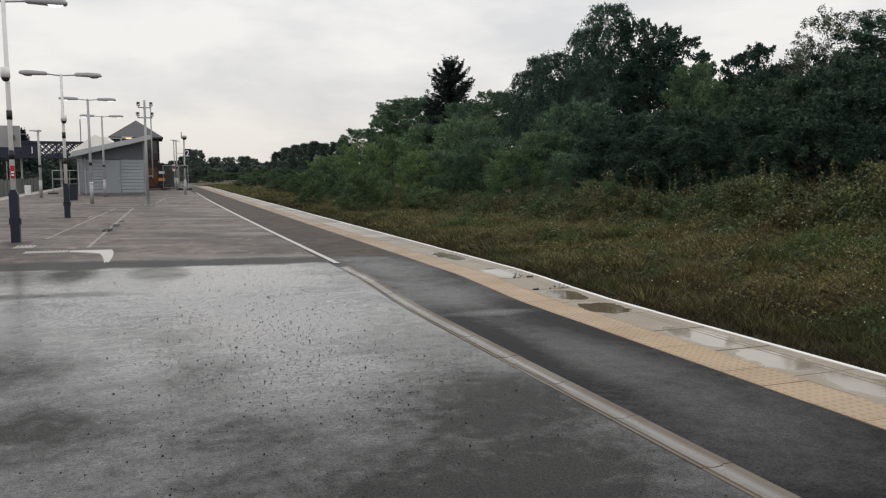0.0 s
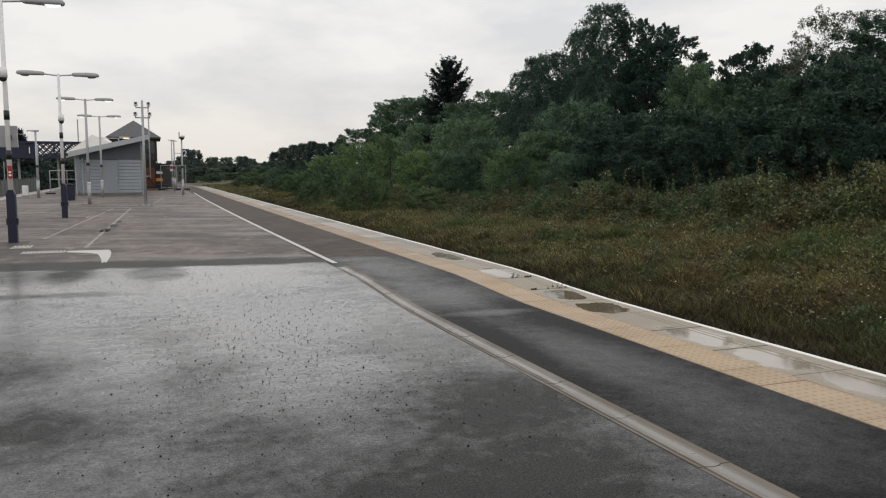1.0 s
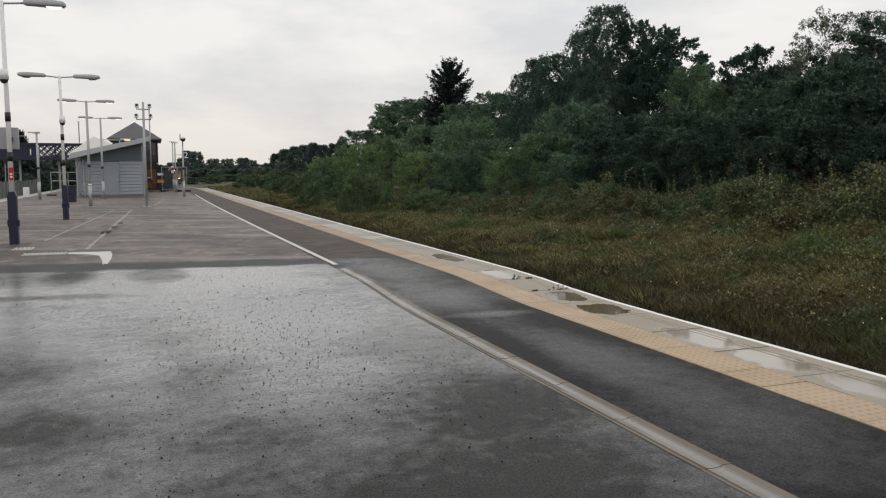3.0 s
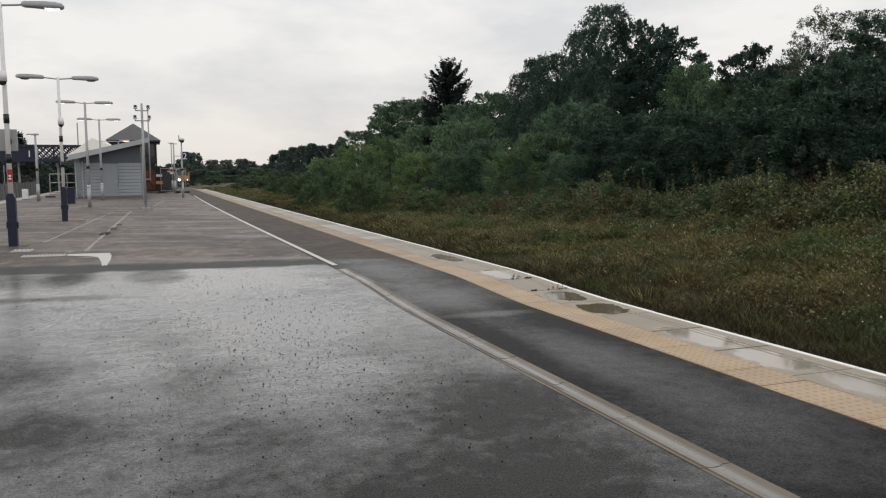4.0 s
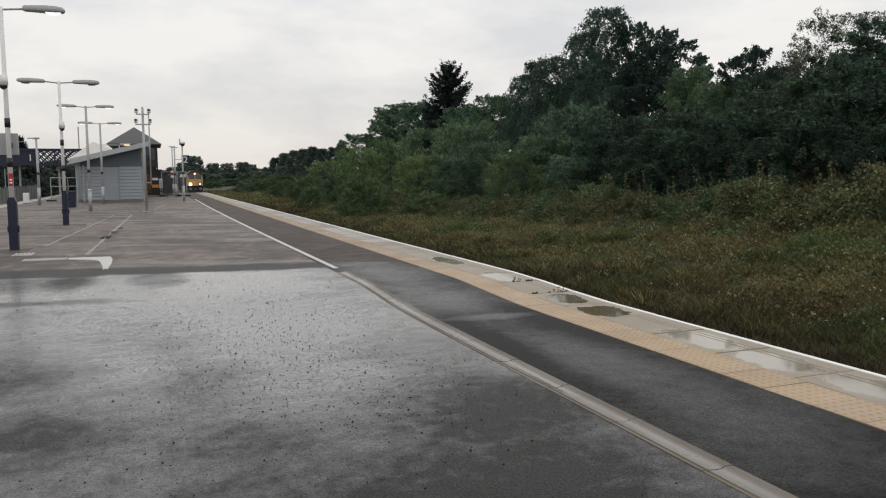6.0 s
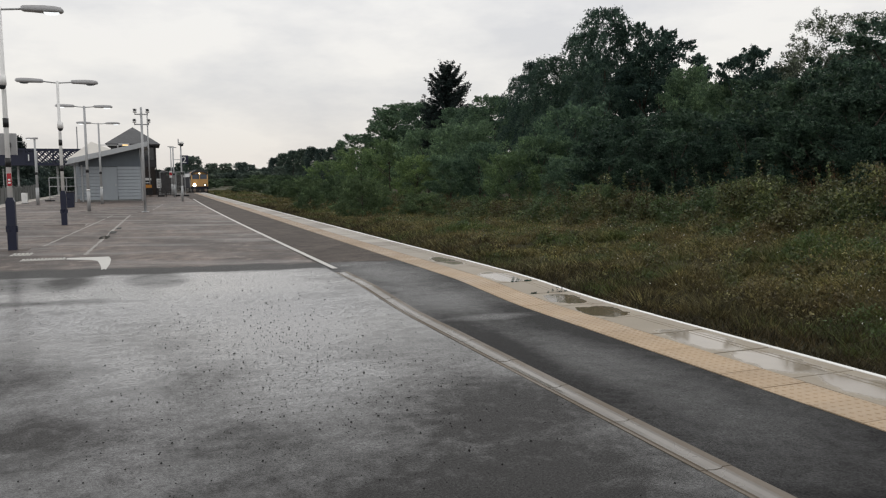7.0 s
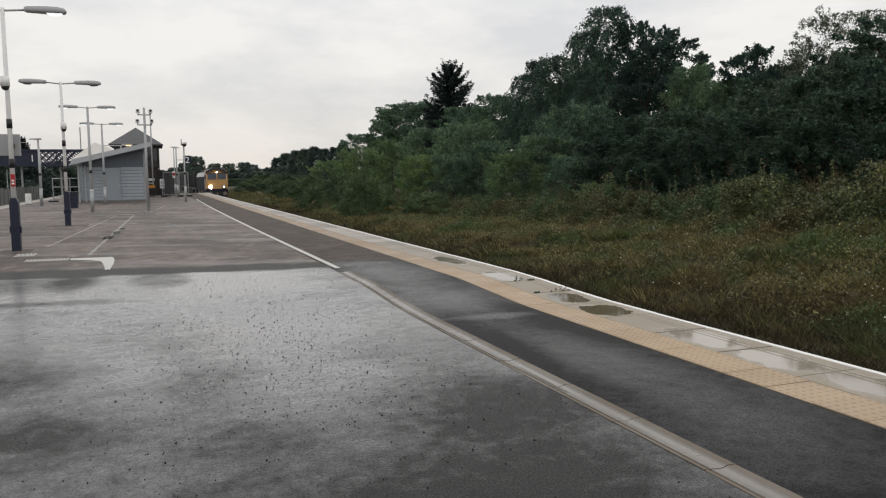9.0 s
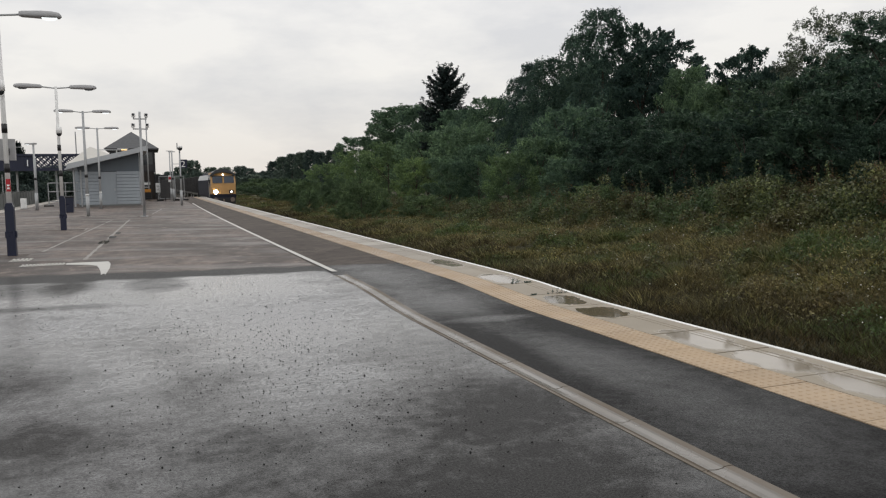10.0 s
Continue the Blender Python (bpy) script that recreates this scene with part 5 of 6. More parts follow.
def scatter(rng, count, x0, x1, y0, y1, near=True):
    u = rng.uniform(0, 1, count)
    y = y0 + (y1 - y0) * (u ** 1.7 if near else u)
    x = rng.uniform(x0, x1, count)
    z = np.array([ground_z(a, b) for a, b in zip(x, y)])
    return np.stack([x, y, z], axis=1)


def blades(rng, base, h, spread, lean=None):
    """Narrow three-cornered blades on the points, leaning each its own way or outwards."""
    d = rng.normal(size=(len(base), 3)) * spread
    if lean is not None:
        d += lean
    d[:, 2] = 1
    side = rng.normal(size=(len(base), 3))
    side[:, 2] = 0
    side /= np.linalg.norm(side, axis=1)[:, None]
    w = 0.006 + 0.0005 * base[:, 1:2]
    v = np.stack([base - side * w, base + side * w, base + d * h], axis=1).reshape(-1, 3)
    return v, np.arange(len(v)).reshape(-1, 3)


def build_grass():
    """Rough grass in tussocks, matted and brown by the ballast, with mounds of weeds."""
    rng = np.random.default_rng(5)
    base = np.concatenate([scatter(rng, 130000, 8.0, 18.0, 1.5, 60), scatter(rng, 20000, 8.0, 17.0, 55, 150, False)])
    base = base[base[:, 0] > 8.9 + 0.5 * np.sin(base[:, 1] * 1.7)]
    lump = np.array([noise.noise((a * 0.7, b * 0.7, 9)) for a, b, _ in base])[:, None]
    h = (0.11 + 0.12 * lump + rng.uniform(0, 0.10, (len(base), 1))).clip(0.05) * (0.6 + 0.4 * (base[:, 1:2] / 28).clip(0, 1))
    v, f = blades(rng, base, h, 0.6)
    tagged(soup("grass", v, f, MAT["grass"]), "rough uncut grass, green and straw brown", "grass", kind="stuff")
    # tussocks: fountains of longer blades, thickest in the lower half of the bank
    hubs = np.concatenate([scatter(rng, 1900, 8.6, 16.5, 1.5, 50), scatter(rng, 500, 8.6, 15, 45, 110, False)])
    r = rng.uniform(0.10, 0.34, len(hubs))
    k = 60
    off = rng.normal(size=(len(hubs) * k, 3)) * np.array((1, 1, 0))
    pts = np.repeat(hubs, k, axis=0) + off * np.repeat(r, k)[:, None] * 0.5
    tall = np.repeat(r, k)[:, None] * rng.uniform(0.35, 0.95, (len(pts), 1)) + 0.04
    v, f = blades(rng, pts, tall, 0.45, off * 0.8)
    tagged(soup("tussocks", v, f, MAT["tussock"]), "arching tussocks of coarse brown-green grass", "grass", kind="stuff")
    base = scatter(rng, 60000, 7.85, 10.2, 1.5, 70)
    v, f = blades(rng, base, rng.uniform(0.05, 0.26, (len(base), 1)), 0.7)
    tagged(soup("dead_grass", v, f, MAT["dead"]), "dark matted dead grass along the ballast", "grass", kind="stuff")
    hubs = np.concatenate([scatter(rng, 2600, 9.6, 16.5, 1.5, 60), scatter(rng, 300, 9, 16, 55, 140, False)])
    r = rng.uniform(0.10, 0.27, len(hubs)) * (1 + 0.9 * (rng.uniform(0, 1, len(hubs)) > 0.82))
    pts, d = crown_points(rng, np.concatenate([hubs + np.stack([r * 0, r * 0, r * 0.35], 1), r[:, None]], axis=1), 230000)
    pts[:, 2] -= 0.02
    v, f = leaf_quads(rng, pts, 0.055, -0.1, 0.55, d)
    tagged(soup("weed_mounds", v, f, MAT["cover"]), "low mounds of tangled weeds in the grass", "weeds", kind="stuff")
    base = np.concatenate([scatter(rng, 80000, 9.2, 18, 1.5, 60), scatter(rng, 12000, 9.5, 18, 55, 120, False)])
    keep = np.array([noise.noise((a * 0.45, b * 0.45, 21)) + 0.35 * noise.noise((a * 1.6, b * 1.6, 4)) for a, b, _ in base]) > 0.0
    base = base[keep]
    base[:, 2] += rng.uniform(0.03, 0.26, len(base))
    v, f = leaf_quads(rng, base, 0.06, -0.2, 0.6)
    tagged(soup("weeds", v, f, MAT["cover"]), "low leafy weeds spreading through the grass", "weeds", kind="stuff")


def thicket_top(y):
    """How high the brambles stand over the bank along the line."""
    return 1.75 - 0.55 * smooth01((y - 18) / 25)


def build_bramble():
    rng = np.random.default_rng(6)
    blobs = []
    for k in range(760):
        y = 3 + 62 * rng.uniform() ** 1.4
        u = rng.uniform()
        x = 13.6 + 5.6 * u ** 0.8
        r = rng.uniform(0.22, 0.62) * (0.7 + 0.5 * u)
        swell = 0.75 + 0.6 * noise.noise((x * 0.35, y * 0.28, 11))
        top = thicket_top(y) * smooth01((x - 13.2) / 2.6) * swell
        blobs.append((x, y, ground_z(x, y) + max(top - r, 0.0) * rng.uniform(0.45, 1.0) + 0.1, r))
    for k in range(170):
        y, x = 3 + 55 * rng.uniform() ** 1.5, 10.5 + 4 * rng.uniform()
        r = rng.uniform(0.16, 0.36)
        blobs.append((x, y, ground_z(x, y) + r * 0.25, r))
    pts, d = crown_points(rng, blobs, 270000)
    v, f = leaf_quads(rng, pts, 0.08, 0.1, 0.7, d)
    tagged(soup("bramble", v, f, MAT["bramble"]), "tangled green and brown bramble thicket on the bank", "bramble", kind="stuff")
    # rusty seed heads and long arching stems stand out of the thicket
    hubs = scatter(rng, 420, 14.6, 18.4, 3, 52)
    hubs = hubs[np.array([noise.noise((a * 0.5, b * 0.35, 31)) for a, b, _ in hubs]) > -0.12]
    rise = np.array([thicket_top(b) for b in hubs[:, 1]]) * rng.uniform(0.35, 0.9, len(hubs))
    pts = np.repeat(hubs, 26, axis=0)
    pts[:, 2] += np.repeat(rise, 26) + rng.uniform(-0.1, 0.32, len(pts))
    pts[:, :2] += rng.normal(size=(len(pts), 2)) * 0.05
    v, f = leaf_quads(rng, pts, 0.05, -0.5, 0.5)
    tagged(soup("dock_stalks", v, f, MAT["dock"]), "rusty brown seeded dock stalks among the brambles", "weeds", kind="stuff")
    pts = []
    for x, y, z in scatter(rng, 90, 15.8, 18.8, 8, 45):
        tall = thicket_top(y) * rng.uniform(0.6, 1.12)
        lean = rng.normal(size=2) * 0.12
        for u in rng.uniform(0.25, 1.0, 70):
            pts.append((x + lean[0] * u + rng.normal() * 0.08 * (1.15 - u), y + lean[1] * u + rng.normal() * 0.08 * (1.15 - u), z + 0.1 + tall * u))
    v, f = leaf_quads(rng, np.array(pts), 0.085, -0.2, 0.45)
    tagged(soup("tall_weeds", v, f, MAT["spire"]), "tall pale green weed spires above the brambles", "weeds", kind="stuff")
    hubs = scatter(rng, 130, 9.8, 16.5, 4, 40)
    pts = np.repeat(hubs, 5, axis=0) + rng.normal(size=(650, 3)) * np.array([0.35, 0.35, 0.0])
    pts[:, 2] += rng.uniform(0.20, 0.42, len(pts))
    v, f = leaf_quads(rng, pts, 0.026, 0, 0.9)
    tagged(soup("white_flowers", v, f, MAT["flower"]), "tiny white flower heads scattered in the grass", "flowers", kind="stuff")


build_wood()
build_grass()
build_bramble()


# ---------------------------------------------------------------- the train
RAIL_Z = BED + 0.10


def locomotive():
    t = thing("locomotive", pose(6.68, 76, RAIL_Z), "yellow-fronted diesel locomotive with dark roof, headlamp lit", "locomotive")
    L = 21.0
    # cab: side outline (y, z), front at y = 0
    part("cab", prism(bmesh.new(), [(0.0, 1.28), (0.0, 2.35), (0.24, 3.22), (0.40, 3.50), (3.0, 3.50), (3.0, 1.28)], -1.30, 1.30, axis="x"), MAT["yellow"], t, "yellow cab")
    arch = [(x, z + 0.13) for x, z in ((-1.38, 3.05), (-1.22, 3.30), (-0.8, 3.58), (-0.35, 3.72), (0, 3.76), (0.35, 3.72), (0.8, 3.58), (1.22, 3.30), (1.38, 3.05), (1.2, 3.05), (0.8, 3.28), (0, 3.44), (-0.8, 3.28), (-1.2, 3.05))]
    part("cab_roof", prism(bmesh.new(), arch, 0.02, 3.2), MAT["train_roof"], t, "dark arched cab roof")
    for x0, x1 in ((-1.12, -0.09), (0.09, 1.12)):
        bm = bmesh.new()
        vs = [bm.verts.new(p) for p in ((x0, 0.025, 2.44), (x1, 0.025, 2.44), (x1, 0.195, 3.10), (x0, 0.195, 3.10))]
        f = bm.faces.new(vs)
        r = bmesh.ops.extrude_face_region(bm, geom=[f])
        bmesh.ops.translate(bm, vec=(0, -0.05, 0.0), verts=[g for g in r["geom"] if isinstance(g, bmesh.types.BMVert)])
        ws = part("windscreen", bm, MAT["screen"], t, "dark blue-grey windscreen")
        part("wiper", T(((x0 + x1) / 2, -0.035, 2.43), (x1 - 0.2, 0.08, 2.9), 0.012, seg=5), MAT["black"], ws)
    part("brow", B(-1.2, 1.2, 0.17, 0.3, 3.12, 3.20), MAT["train_roof"], t)
    part("centre_pillar", B(-0.07, 0.07, -0.03, 0.1, 2.36, 3.1), MAT["yellow"], t)
    for s in (-1, 1):
        # pale strip added for the sky's sheen along the upper cab side
        part("cab_side_upper", B(s * 1.31 - 0.02, s * 1.31 + 0.02, 0.35, 3.0, 3.0, 3.3), MAT["galv"], t, "pale grey strip for the sheen above the cab windows")
        part("mirror", B(s * 1.40 - 0.05, s * 1.40 + 0.05, 0.5, 0.56, 2.4, 2.8), MAT["black"], t)
        part("step", B(s * 1.2 - 0.12, s * 1.2 + 0.12, 0.3, 0.6, 0.35, 0.4), MAT["black"], t)
    part("snow_plough", prism(bmesh.new(), [(-0.05, 0.12), (0.35, 0.12), (0.3, 0.45), (0.05, 0.45)], -1.1, 1.1, axis="x"), MAT["black"], t)
    part("nose_band", prism(bmesh.new(), [(-0.02, 0.88), (-0.02, 1.30), (3.0, 1.30), (3.0, 0.88)], -1.31, 1.31, axis="x"), MAT["train_blue"], t, "dark lower band")
    part("buffer_beam", B(-1.25, 1.25, -0.05, 0.5, 0.30, 0.92, bevel=0.03), MAT["black"], t, "black buffer beam")
    for x in (-0.87, 0.87):
        bf = part("buffer", T((x, -0.05, 0.75), (x, -0.55, 0.75), 0.11, seg=12), MAT["black"], t)
        part("buffer_head", T((x, -0.55, 0.75), (x, -0.61, 0.75), 0.23, seg=16), MAT["rail"], bf)
    part("coupling", B(-0.06, 0.06, -0.35, -0.04, 0.55, 0.8), MAT["rail"], t)
    for x, r, mt, lb in ((-0.82, 0.20, "head", "lit headlamp"), (0.82, 0.09, "marker", "lit marker lamp")):
        cl = part("lamp_cluster", B(x - 0.24, x + 0.24, -0.06, 0.02, 1.36, 1.70, bevel=0.03), MAT["black"], t, "black lamp cluster")
        part("headlamp", T((x, -0.06, 1.53), (x, -0.09, 1.53), r, seg=16), MAT[mt], cl, lb)
    part("top_lamp", T((0, 0.20, 3.28), (0, 0.10, 3.28), 0.085, seg=12), MAT["marker"], t, "lit top marker lamp")
    for s in (-1, 1):
        part("cab_side_window", B(s * 1.30 - 0.02, s * 1.30 + 0.02, 0.75, 1.75, 2.1, 2.95, bevel=0.01), MAT["screen"], t)
        dr = part("cab_door", B(s * 1.30 - 0.025, s * 1.30 + 0.025, 2.0, 2.7, 1.0, 3.0, bevel=0.01), MAT["train_blue"], t)
        part("handrail", T((s * 1.36, 1.93, 1.0), (s * 1.36, 1.93, 2.6), 0.02, seg=6), MAT["pole_white"], dr)
    hood = [(-1.30, 0.95), (1.30, 0.95), (1.30, 2.75), (1.05, 3.30), (0.5, 3.62), (-0.5, 3.62), (-1.05, 3.30), (-1.30, 2.75)]
    part("body", prism(bmesh.new(), hood, 3.0, L - 0.4), MAT["train_blue"], t, "dark blue body")
    for i in range(6):
        part("roof_grille", B(-0.6, 0.6, 4.5 + i * 2.5, 6.3 + i * 2.5, 3.58, 3.72), MAT["train_roof"], t)
    part("fuel_tank", B(-1.2, 1.2, 8.0, 13.0, 0.25, 0.92, bevel=0.08), MAT["black"], t)
    wheels = []
    for yb in (3.6, 16.6):
        bg = part("bogie", B(-1.2, 1.2, yb - 2.3, yb + 2.3, 0.45, 0.85, bevel=0.05), MAT["black"], t)
        for dy in (-1.75, 0.0, 1.75):
            bm = T((-0.80, 0, 0), (0.80, 0, 0), 0.09, seg=10)
            for s in (-1, 1):
                tube(bm, (s * 0.67, 0, 0), (s * 0.80, 0, 0), 0.53, seg=24)
            ws = part("wheelset", bm, MAT["rail"], t)
            ws.location = (0, yb + dy, 0.53)
            wheels.append(ws)
    # pale strips stand in for sky reflected on the wet roof slopes
    for s in (-1, 1):
        part("cant_rail", prism(bmesh.new(), [(s * 1.34, 2.75), (s * 1.09, 3.32), (s * 1.03, 3.30), (s * 1.28, 2.75)], 3.25, L - 0.5), MAT["galv"], t, "pale grey strip for the wet sheen of the roof slope")
    slim = Matrix.Diagonal((0.90, 1, 0.95, 1))  # the narrow, low outline of the island loading gauge
    for ob in t.children_recursive:
        if ob not in wheels:
            ob.data.transform(slim)
    return t, wheels


def wagon():
    t = thing("wagon", pose(6.68, 100, RAIL_Z), "dark high-sided freight wagon", "wagon", "freight wagons")
    L = 13.6
    part("floor_frame", B(-1.2, 1.2, 0.2, L, 0.85, 1.15), MAT["black"], t)
    for s in (-1, 1):
        side = part("side", B(s * 1.36 - 0.05, s * 1.36 + 0.05, 0.3, L - 0.1, 1.15, 3.1), MAT["wagon"], t)
        for i in range(11):
            part("rib", B(s * 1.43 - 0.035, s * 1.43 + 0.035, 0.5 + i * 1.25, 0.62 + i * 1.25, 1.15, 3.05), MAT["wagon"], side)
    for y in (0.3, L - 0.2):
        part("end", B(-1.31, 1.31, y, y + 0.1, 1.15, 3.1), MAT["wagon"], t)
    part("load", prism(bmesh.new(), [(-1.3, 2.4), (1.3, 2.4), (1.3, 2.7), (0.4, 3.0), (-0.5, 2.95), (-1.3, 2.65)], 0.45, L - 0.25), MAT["ballast"], t)
    for yb in (2.2, L - 2.2):
        bg = part("bogie", B(-1.15, 1.15, yb - 1.4, yb + 1.4, 0.35, 0.75), MAT["black"], t)
        for dy in (-0.95, 0.95):
            for s in (-1, 1):
                part("wheel", T((s * 0.67, yb + dy, 0.46), (s * 0.80, yb + dy, 0.46), 0.46, seg=18), MAT["rail"], bg)
    return t


def works_vehicle():
    """A short works vehicle on the far side of the signal box: rust-brown van body, then a black and yellow end."""
    t = thing("works_vehicle", pose(0.05, 69.5, deck(69)), "brown-bodied works trolley with a black and yellow end", "trolley")
    part("chassis", B(-0.75, 0.95, 0, 1.4, 0.12, 0.26), MAT["black"], t)
    bd = part("brown_body", B(-0.75, 0.26, 0, 1.4, 0.26, 1.85, bevel=0.02), MAT["rust"], t, "rust-brown timber body")
    for a, b in (((-0.7, 0.3), (0.2, 1.8)), ((-0.7, 1.8), (0.2, 0.3))):
        part("brace", T((a[0], -0.01, a[1]), (b[0], -0.01, b[1]), 0.025, seg=5), MAT["timber"], bd)
    part("cab_end", B(0.30, 0.90, 0.1, 1.3, 0.26, 1.65, bevel=0.03), MAT["black"], t, "black cab end")
    part("yellow_panel", B(0.33, 0.87, 0.07, 0.10, 0.72, 0.98), MAT["orange"], t, "yellow-orange panel")
    part("window", B(0.36, 0.84, 0.07, 0.10, 1.34, 1.54), MAT["pole_white"], t, "pale window strip")
    for x in (-0.5, 0.7):
        part("wheel", T((x, 0.1, 0.12), (x, 0.2, 0.12), 0.12, seg=12), MAT["rail"], t)
    return t


WORKS = works_vehicle()
LOCO, WHEELS = locomotive()
WAGON = wagon()
WAGONS = [WAGON] + [copy_thing(WAGON, pose(6.68, 100 + 14 * i, RAIL_Z)) for i in range(1, 9)]
SPEED, ARRIVE = 13.1, 78.0


def on_track(y, length):
    """The pose of a vehicle whose leading end is at y and whose tail trails along the line."""
    a, b = Vector((track_x(y), y, RAIL_Z)), Vector((track_x(y + length), y + length, RAIL_Z))
    d = (b - a).normalized()
    return Matrix.Translation(a) @ Euler((0, 0, -math.atan2(d.x, d.y))).to_matrix().to_4x4()


def motions():
    times = [i * 0.5 for i in range(21)]
    walk(LOCO, [(t, on_track(ARRIVE + SPEED * (10 - t), 21.0)) for t in times])
    for i, w in enumerate(WAGONS):
        walk(w, [(t, on_track(ARRIVE + 21.6 + 14.2 * i + SPEED * (10 - t), 13.6)) for t in times])
    walk(WORKS, [(t, pose(x, 69.5, deck(69))) for t, x in ((0.0, 0.05), (5.2, 0.05), (5.5, 0.0), (6.0, -0.35), (6.6, -0.75), (7.0, -0.78), (10.0, -0.78))])
    for w in WHEELS:
        home = Matrix.Translation(w.location)
        walk(w, [(i / 30, home @ pose(0, 0, 0, math.degrees(SPEED / 0.53 * i / 30))) for i in range(301)])


# ---------------------------------------------------------------- paving pieces
def build_paving():
    def slab_mesh(name, x0, x1, ln, top, thick, gap, groove):
        bm = bmesh.new()
        box(bm, x0, x1, gap, ln - gap, top - thick, top, bevel=0.006)
        if groove:
            for gx in (0.17, 0.24):
                box(bm, x1 - gx, x1 - gx + 0.012, gap + 0.01, ln - gap - 0.01, top - 0.004, top + 0.003)
        me = bpy.data.meshes.new(name)
        bmesh.ops.recalc_face_normals(bm, faces=bm.faces)
        bm.to_mesh(me)
        bm.free()
        return me

    def lay(name, me, parent, ln, y0, y1, mat):
        me.materials.append(mat)
        k = int((y1 - y0) / ln)
        for i in range(k):
            y = y0 + i * ln
            ob = new(name, me)
            ob.parent = parent
            tilt = math.atan2(deck(y + ln) - deck(y), ln)
            ob.matrix_basis = Matrix.Translation((0, y, deck(y) + random.uniform(-0.002, 0.002))) @ Euler((tilt, 0, random.uniform(-0.001, 0.001))).to_matrix().to_4x4()
    lay("coping_slab", slab_mesh("coping_slab", TACT_OUT + 0.004, EDGE - 0.06, 0.89, 0.0, 0.055, 0.011, True), EDGE_WALL, 0.89, -6.25, PLAT_END, MAT["coping"])
    # tactile tiles with their domes
    bm = bmesh.new()
    w = TACT_OUT - TACT_IN
    box(bm, TACT_IN + 0.003, TACT_OUT - 0.003, 0.003, 0.427, -0.05, 0.0)
    n = 6
    for i in range(n):
        for j in range(n):
            cx, cy = TACT_IN + w * (i + 0.5) / n, 0.43 * (j + 0.5) / n
            tube(bm, (cx, cy, -0.001), (cx, cy, 0.006), 0.019, 0.011, 8)
    me = bpy.data.meshes.new("tactile_tile")
    bmesh.ops.recalc_face_normals(bm, faces=bm.faces)
    bm.to_mesh(me)
    bm.free()
    lay("tactile_tile", me, EDGE_WALL, 0.43, -6.02, PLAT_END, MAT["tactile"])
    # the white nosing, unit by unit
    bm = bmesh.new()
    box(bm, EDGE - 0.06, EDGE, 0.002, 0.888, -0.09, 0.004, bevel=0.008)
    me = bpy.data.meshes.new("nosing")
    bmesh.ops.recalc_face_normals(bm, faces=bm.faces)
    bm.to_mesh(me)
    bm.free()
    lay("nosing", me, EDGE_WALL, 0.89, -6.25, PLAT_END, MAT["white"])
    # drainage channel with a hollow
    prof = [(CHAN_IN, -0.1), (CHAN_IN, 0.004), (CHAN_IN + 0.02, 0.004), (CHAN_IN + 0.024, -0.004), (CHAN_IN + 0.036, -0.004), (CHAN_IN + 0.042, 0.003), (CHAN_IN + 0.09, -0.003), (CHAN_IN + 0.132, 0.0), (CHAN_IN + 0.142, 0.008), (CHAN_OUT - 0.012, 0.008), (CHAN_OUT, 0.002), (CHAN_OUT, -0.1)]
    bm = prism(bmesh.new(), prof, 0.004, 0.856)
    bm.faces.ensure_lookup_table()
    for i in (5, 6, 7):
        bm.faces[i].material_index = 1
    me = bpy.data.meshes.new("channel_unit")
    bmesh.ops.recalc_face_normals(bm, faces=bm.faces)
    bm.to_mesh(me)
    bm.free()
    lay("channel_unit", me, STRIP, 0.86, -6.29, 12.3, MAT["channel"])
    me.materials.append(MAT["channel_wet"])


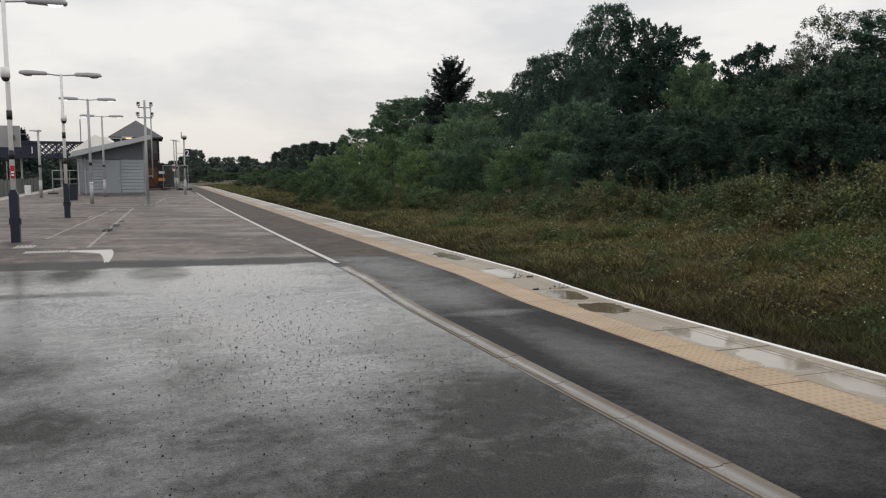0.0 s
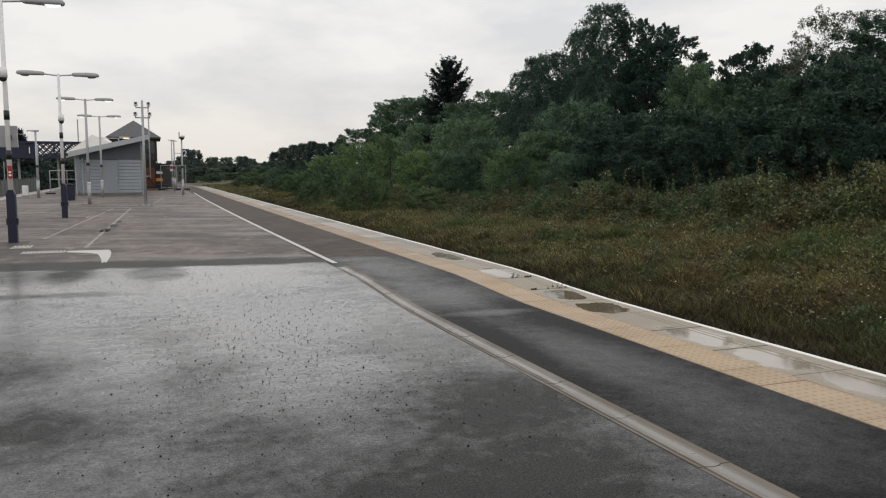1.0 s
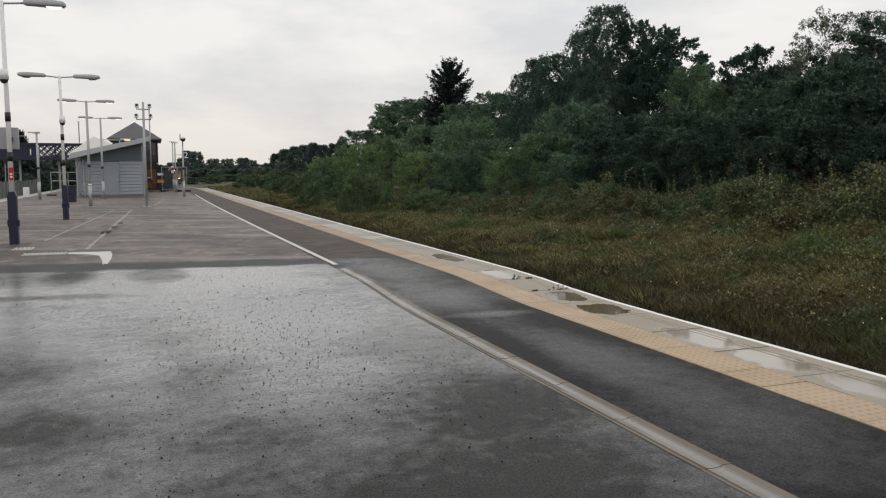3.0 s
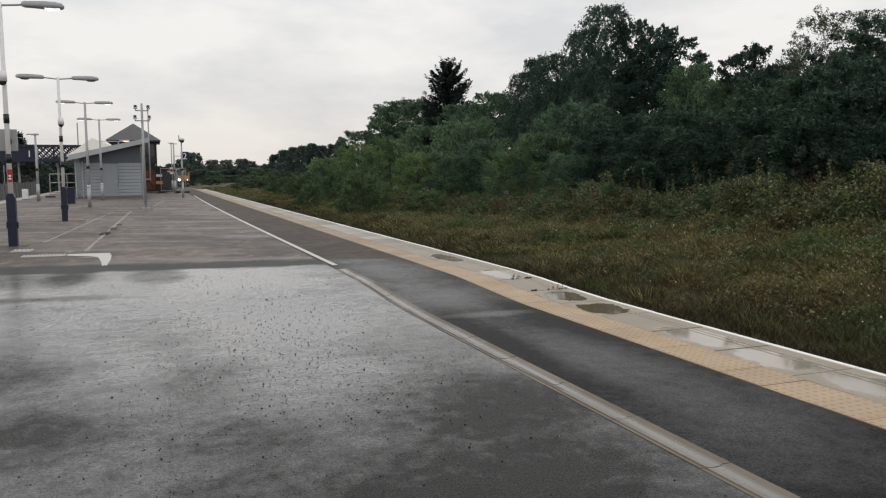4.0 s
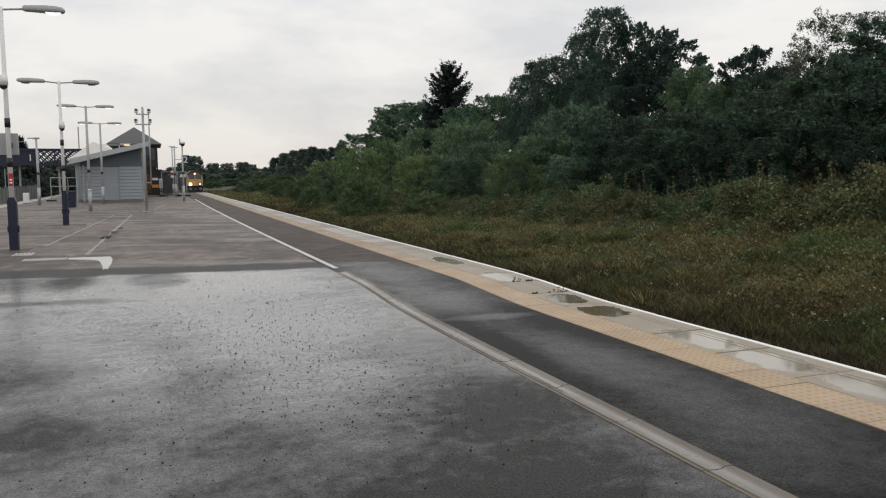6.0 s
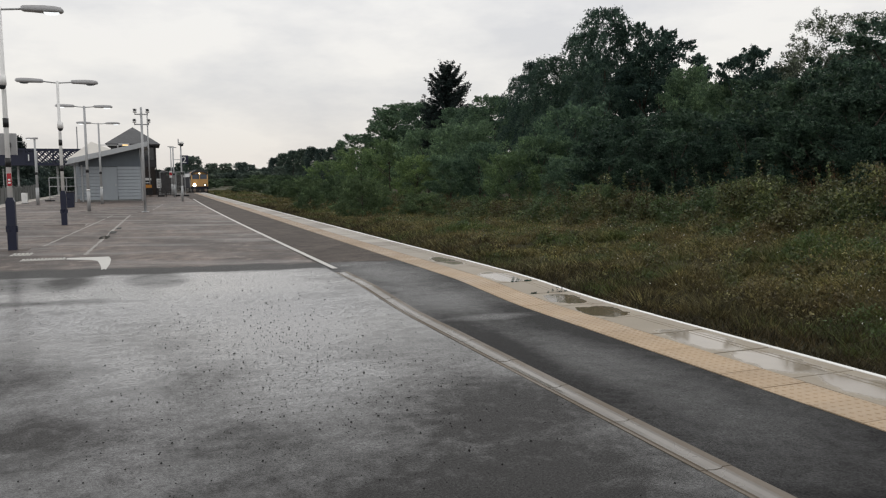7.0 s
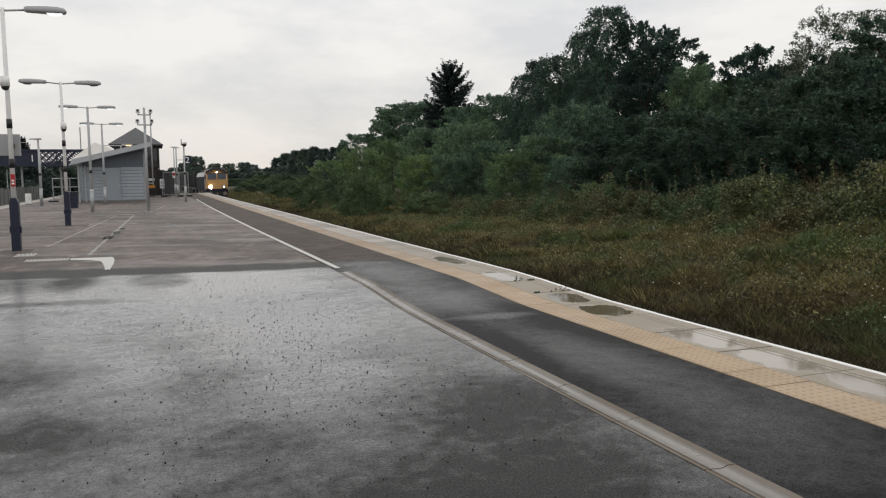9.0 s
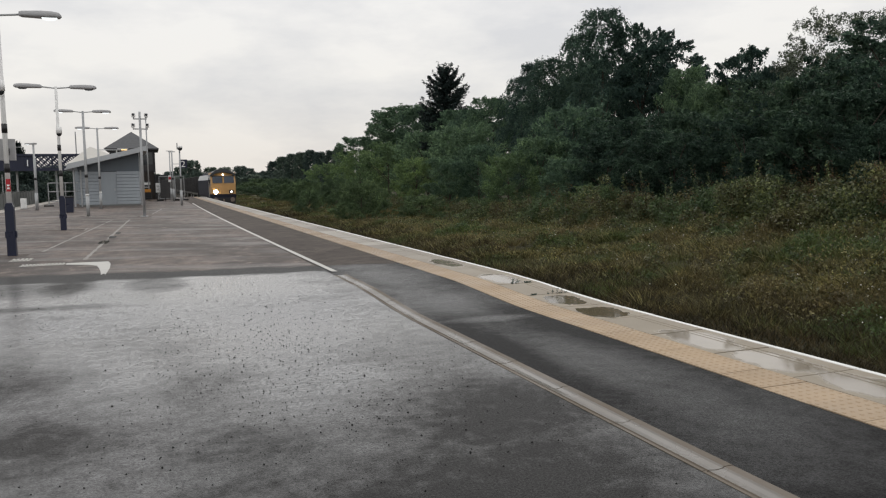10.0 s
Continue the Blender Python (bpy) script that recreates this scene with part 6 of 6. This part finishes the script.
def build_wet_and_grit():
    """Puddles by the paint line, sprigs in the coping joints, loose grit on the asphalt."""
    rng = np.random.default_rng(8)
    for k, (x0, x1, y0, y1) in enumerate(((-1.13, -0.92, 22.6, 23.8), (-1.28, -1.02, 20.6, 21.9), (-1.02, -0.86, 24.6, 25.4))):
        bm = bmesh.new()
        cx, cy = (x0 + x1) / 2, (y0 + y1) / 2
        ring = []
        for i in range(40):
            a = 2 * math.pi * i / 40
            c, s = math.cos(a), math.sin(a)
            sq = 1 / max(abs(c), abs(s)) ** 0.6
            r = sq * (0.86 + 0.22 * noise.noise((c * 1.8 + 7 * k, s * 1.8, 2)) + 0.08 * noise.noise((c * 6, s * 6, k)))
            x, y = cx + c * r * (x1 - x0) / 2, cy + s * r * (y1 - y0) / 2
            ring.append(bm.verts.new((x, y, deck(y) + 0.005)))
        bm.faces.new(ring)
        tagged(obj("puddle", bm, MAT["water"]), "shallow puddle beside a chipped paint line", "puddle", "puddles on the platform", "structure")
    pts = []
    for x0, x1, y in ((4.70, 5.14, 9.77), (4.56, 5.14, 8.88)):
        for i in range(11):
            x = rng.uniform(x0, x1)
            for j in range(14):
                pts.append((x + rng.normal() * 0.008, y + rng.normal() * 0.008, deck(y) + rng.uniform(0.0, 0.04) * (1.8 if i % 4 == 0 else 0.5)))
    v, f = leaf_quads(rng, np.array(pts), 0.022, -0.6, 0.5)
    tagged(soup("joint_weeds", v, f, MAT["leaf_b"]), "tiny weeds sprouting from the coping joints", "weeds", kind="stuff")
    n = 2400
    y = 2.0 + 10 * rng.uniform(0, 1, n) ** 1.25
    x = rng.uniform(-4.5, CHAN_IN - 0.05, n)
    x[: n // 2] = 1.0 + rng.normal(size=n // 2) * 0.75
    y[: n // 2] = 6.4 + rng.normal(size=n // 2) * 1.7
    ok = (x < CHAN_IN - 0.04) & (y > 1.2)
    x, y = x[ok], y[ok]
    s = rng.uniform(0.0022, 0.0062, len(x)) * (1 + 0.4 * (rng.uniform(0, 1, len(x)) > 0.85)) * (1 + 0.04 * y)
    tet = np.array([(1, 0.1, 0), (-0.4, 0.9, 0), (-0.6, -0.8, 0), (0.05, 0, 1.1)])
    ang = rng.uniform(0, 6.28, len(x))
    rot = np.stack([np.stack([np.cos(ang), -np.sin(ang)], 1), np.stack([np.sin(ang), np.cos(ang)], 1)], 1)
    xy = np.einsum("nij,kj->nki", rot, tet[:, :2]) * s[:, None, None] + np.stack([x, y], 1)[:, None, :]
    z = np.array([deck(b) for b in y])[:, None] + tet[None, :, 2] * s[:, None]
    v = np.concatenate([xy, z[:, :, None]], axis=2).reshape(-1, 3)
    i = np.arange(len(x))[:, None, None] * 4
    f = (i + np.array([[0, 1, 3], [1, 2, 3], [2, 0, 3]])[None]).reshape(-1, 3)
    tagged(soup("grit", v, f, MAT["pebble"]), "loose dark grit scattered on the asphalt", "grit", kind="stuff")


build_paving()
build_wet_and_grit()
motions()
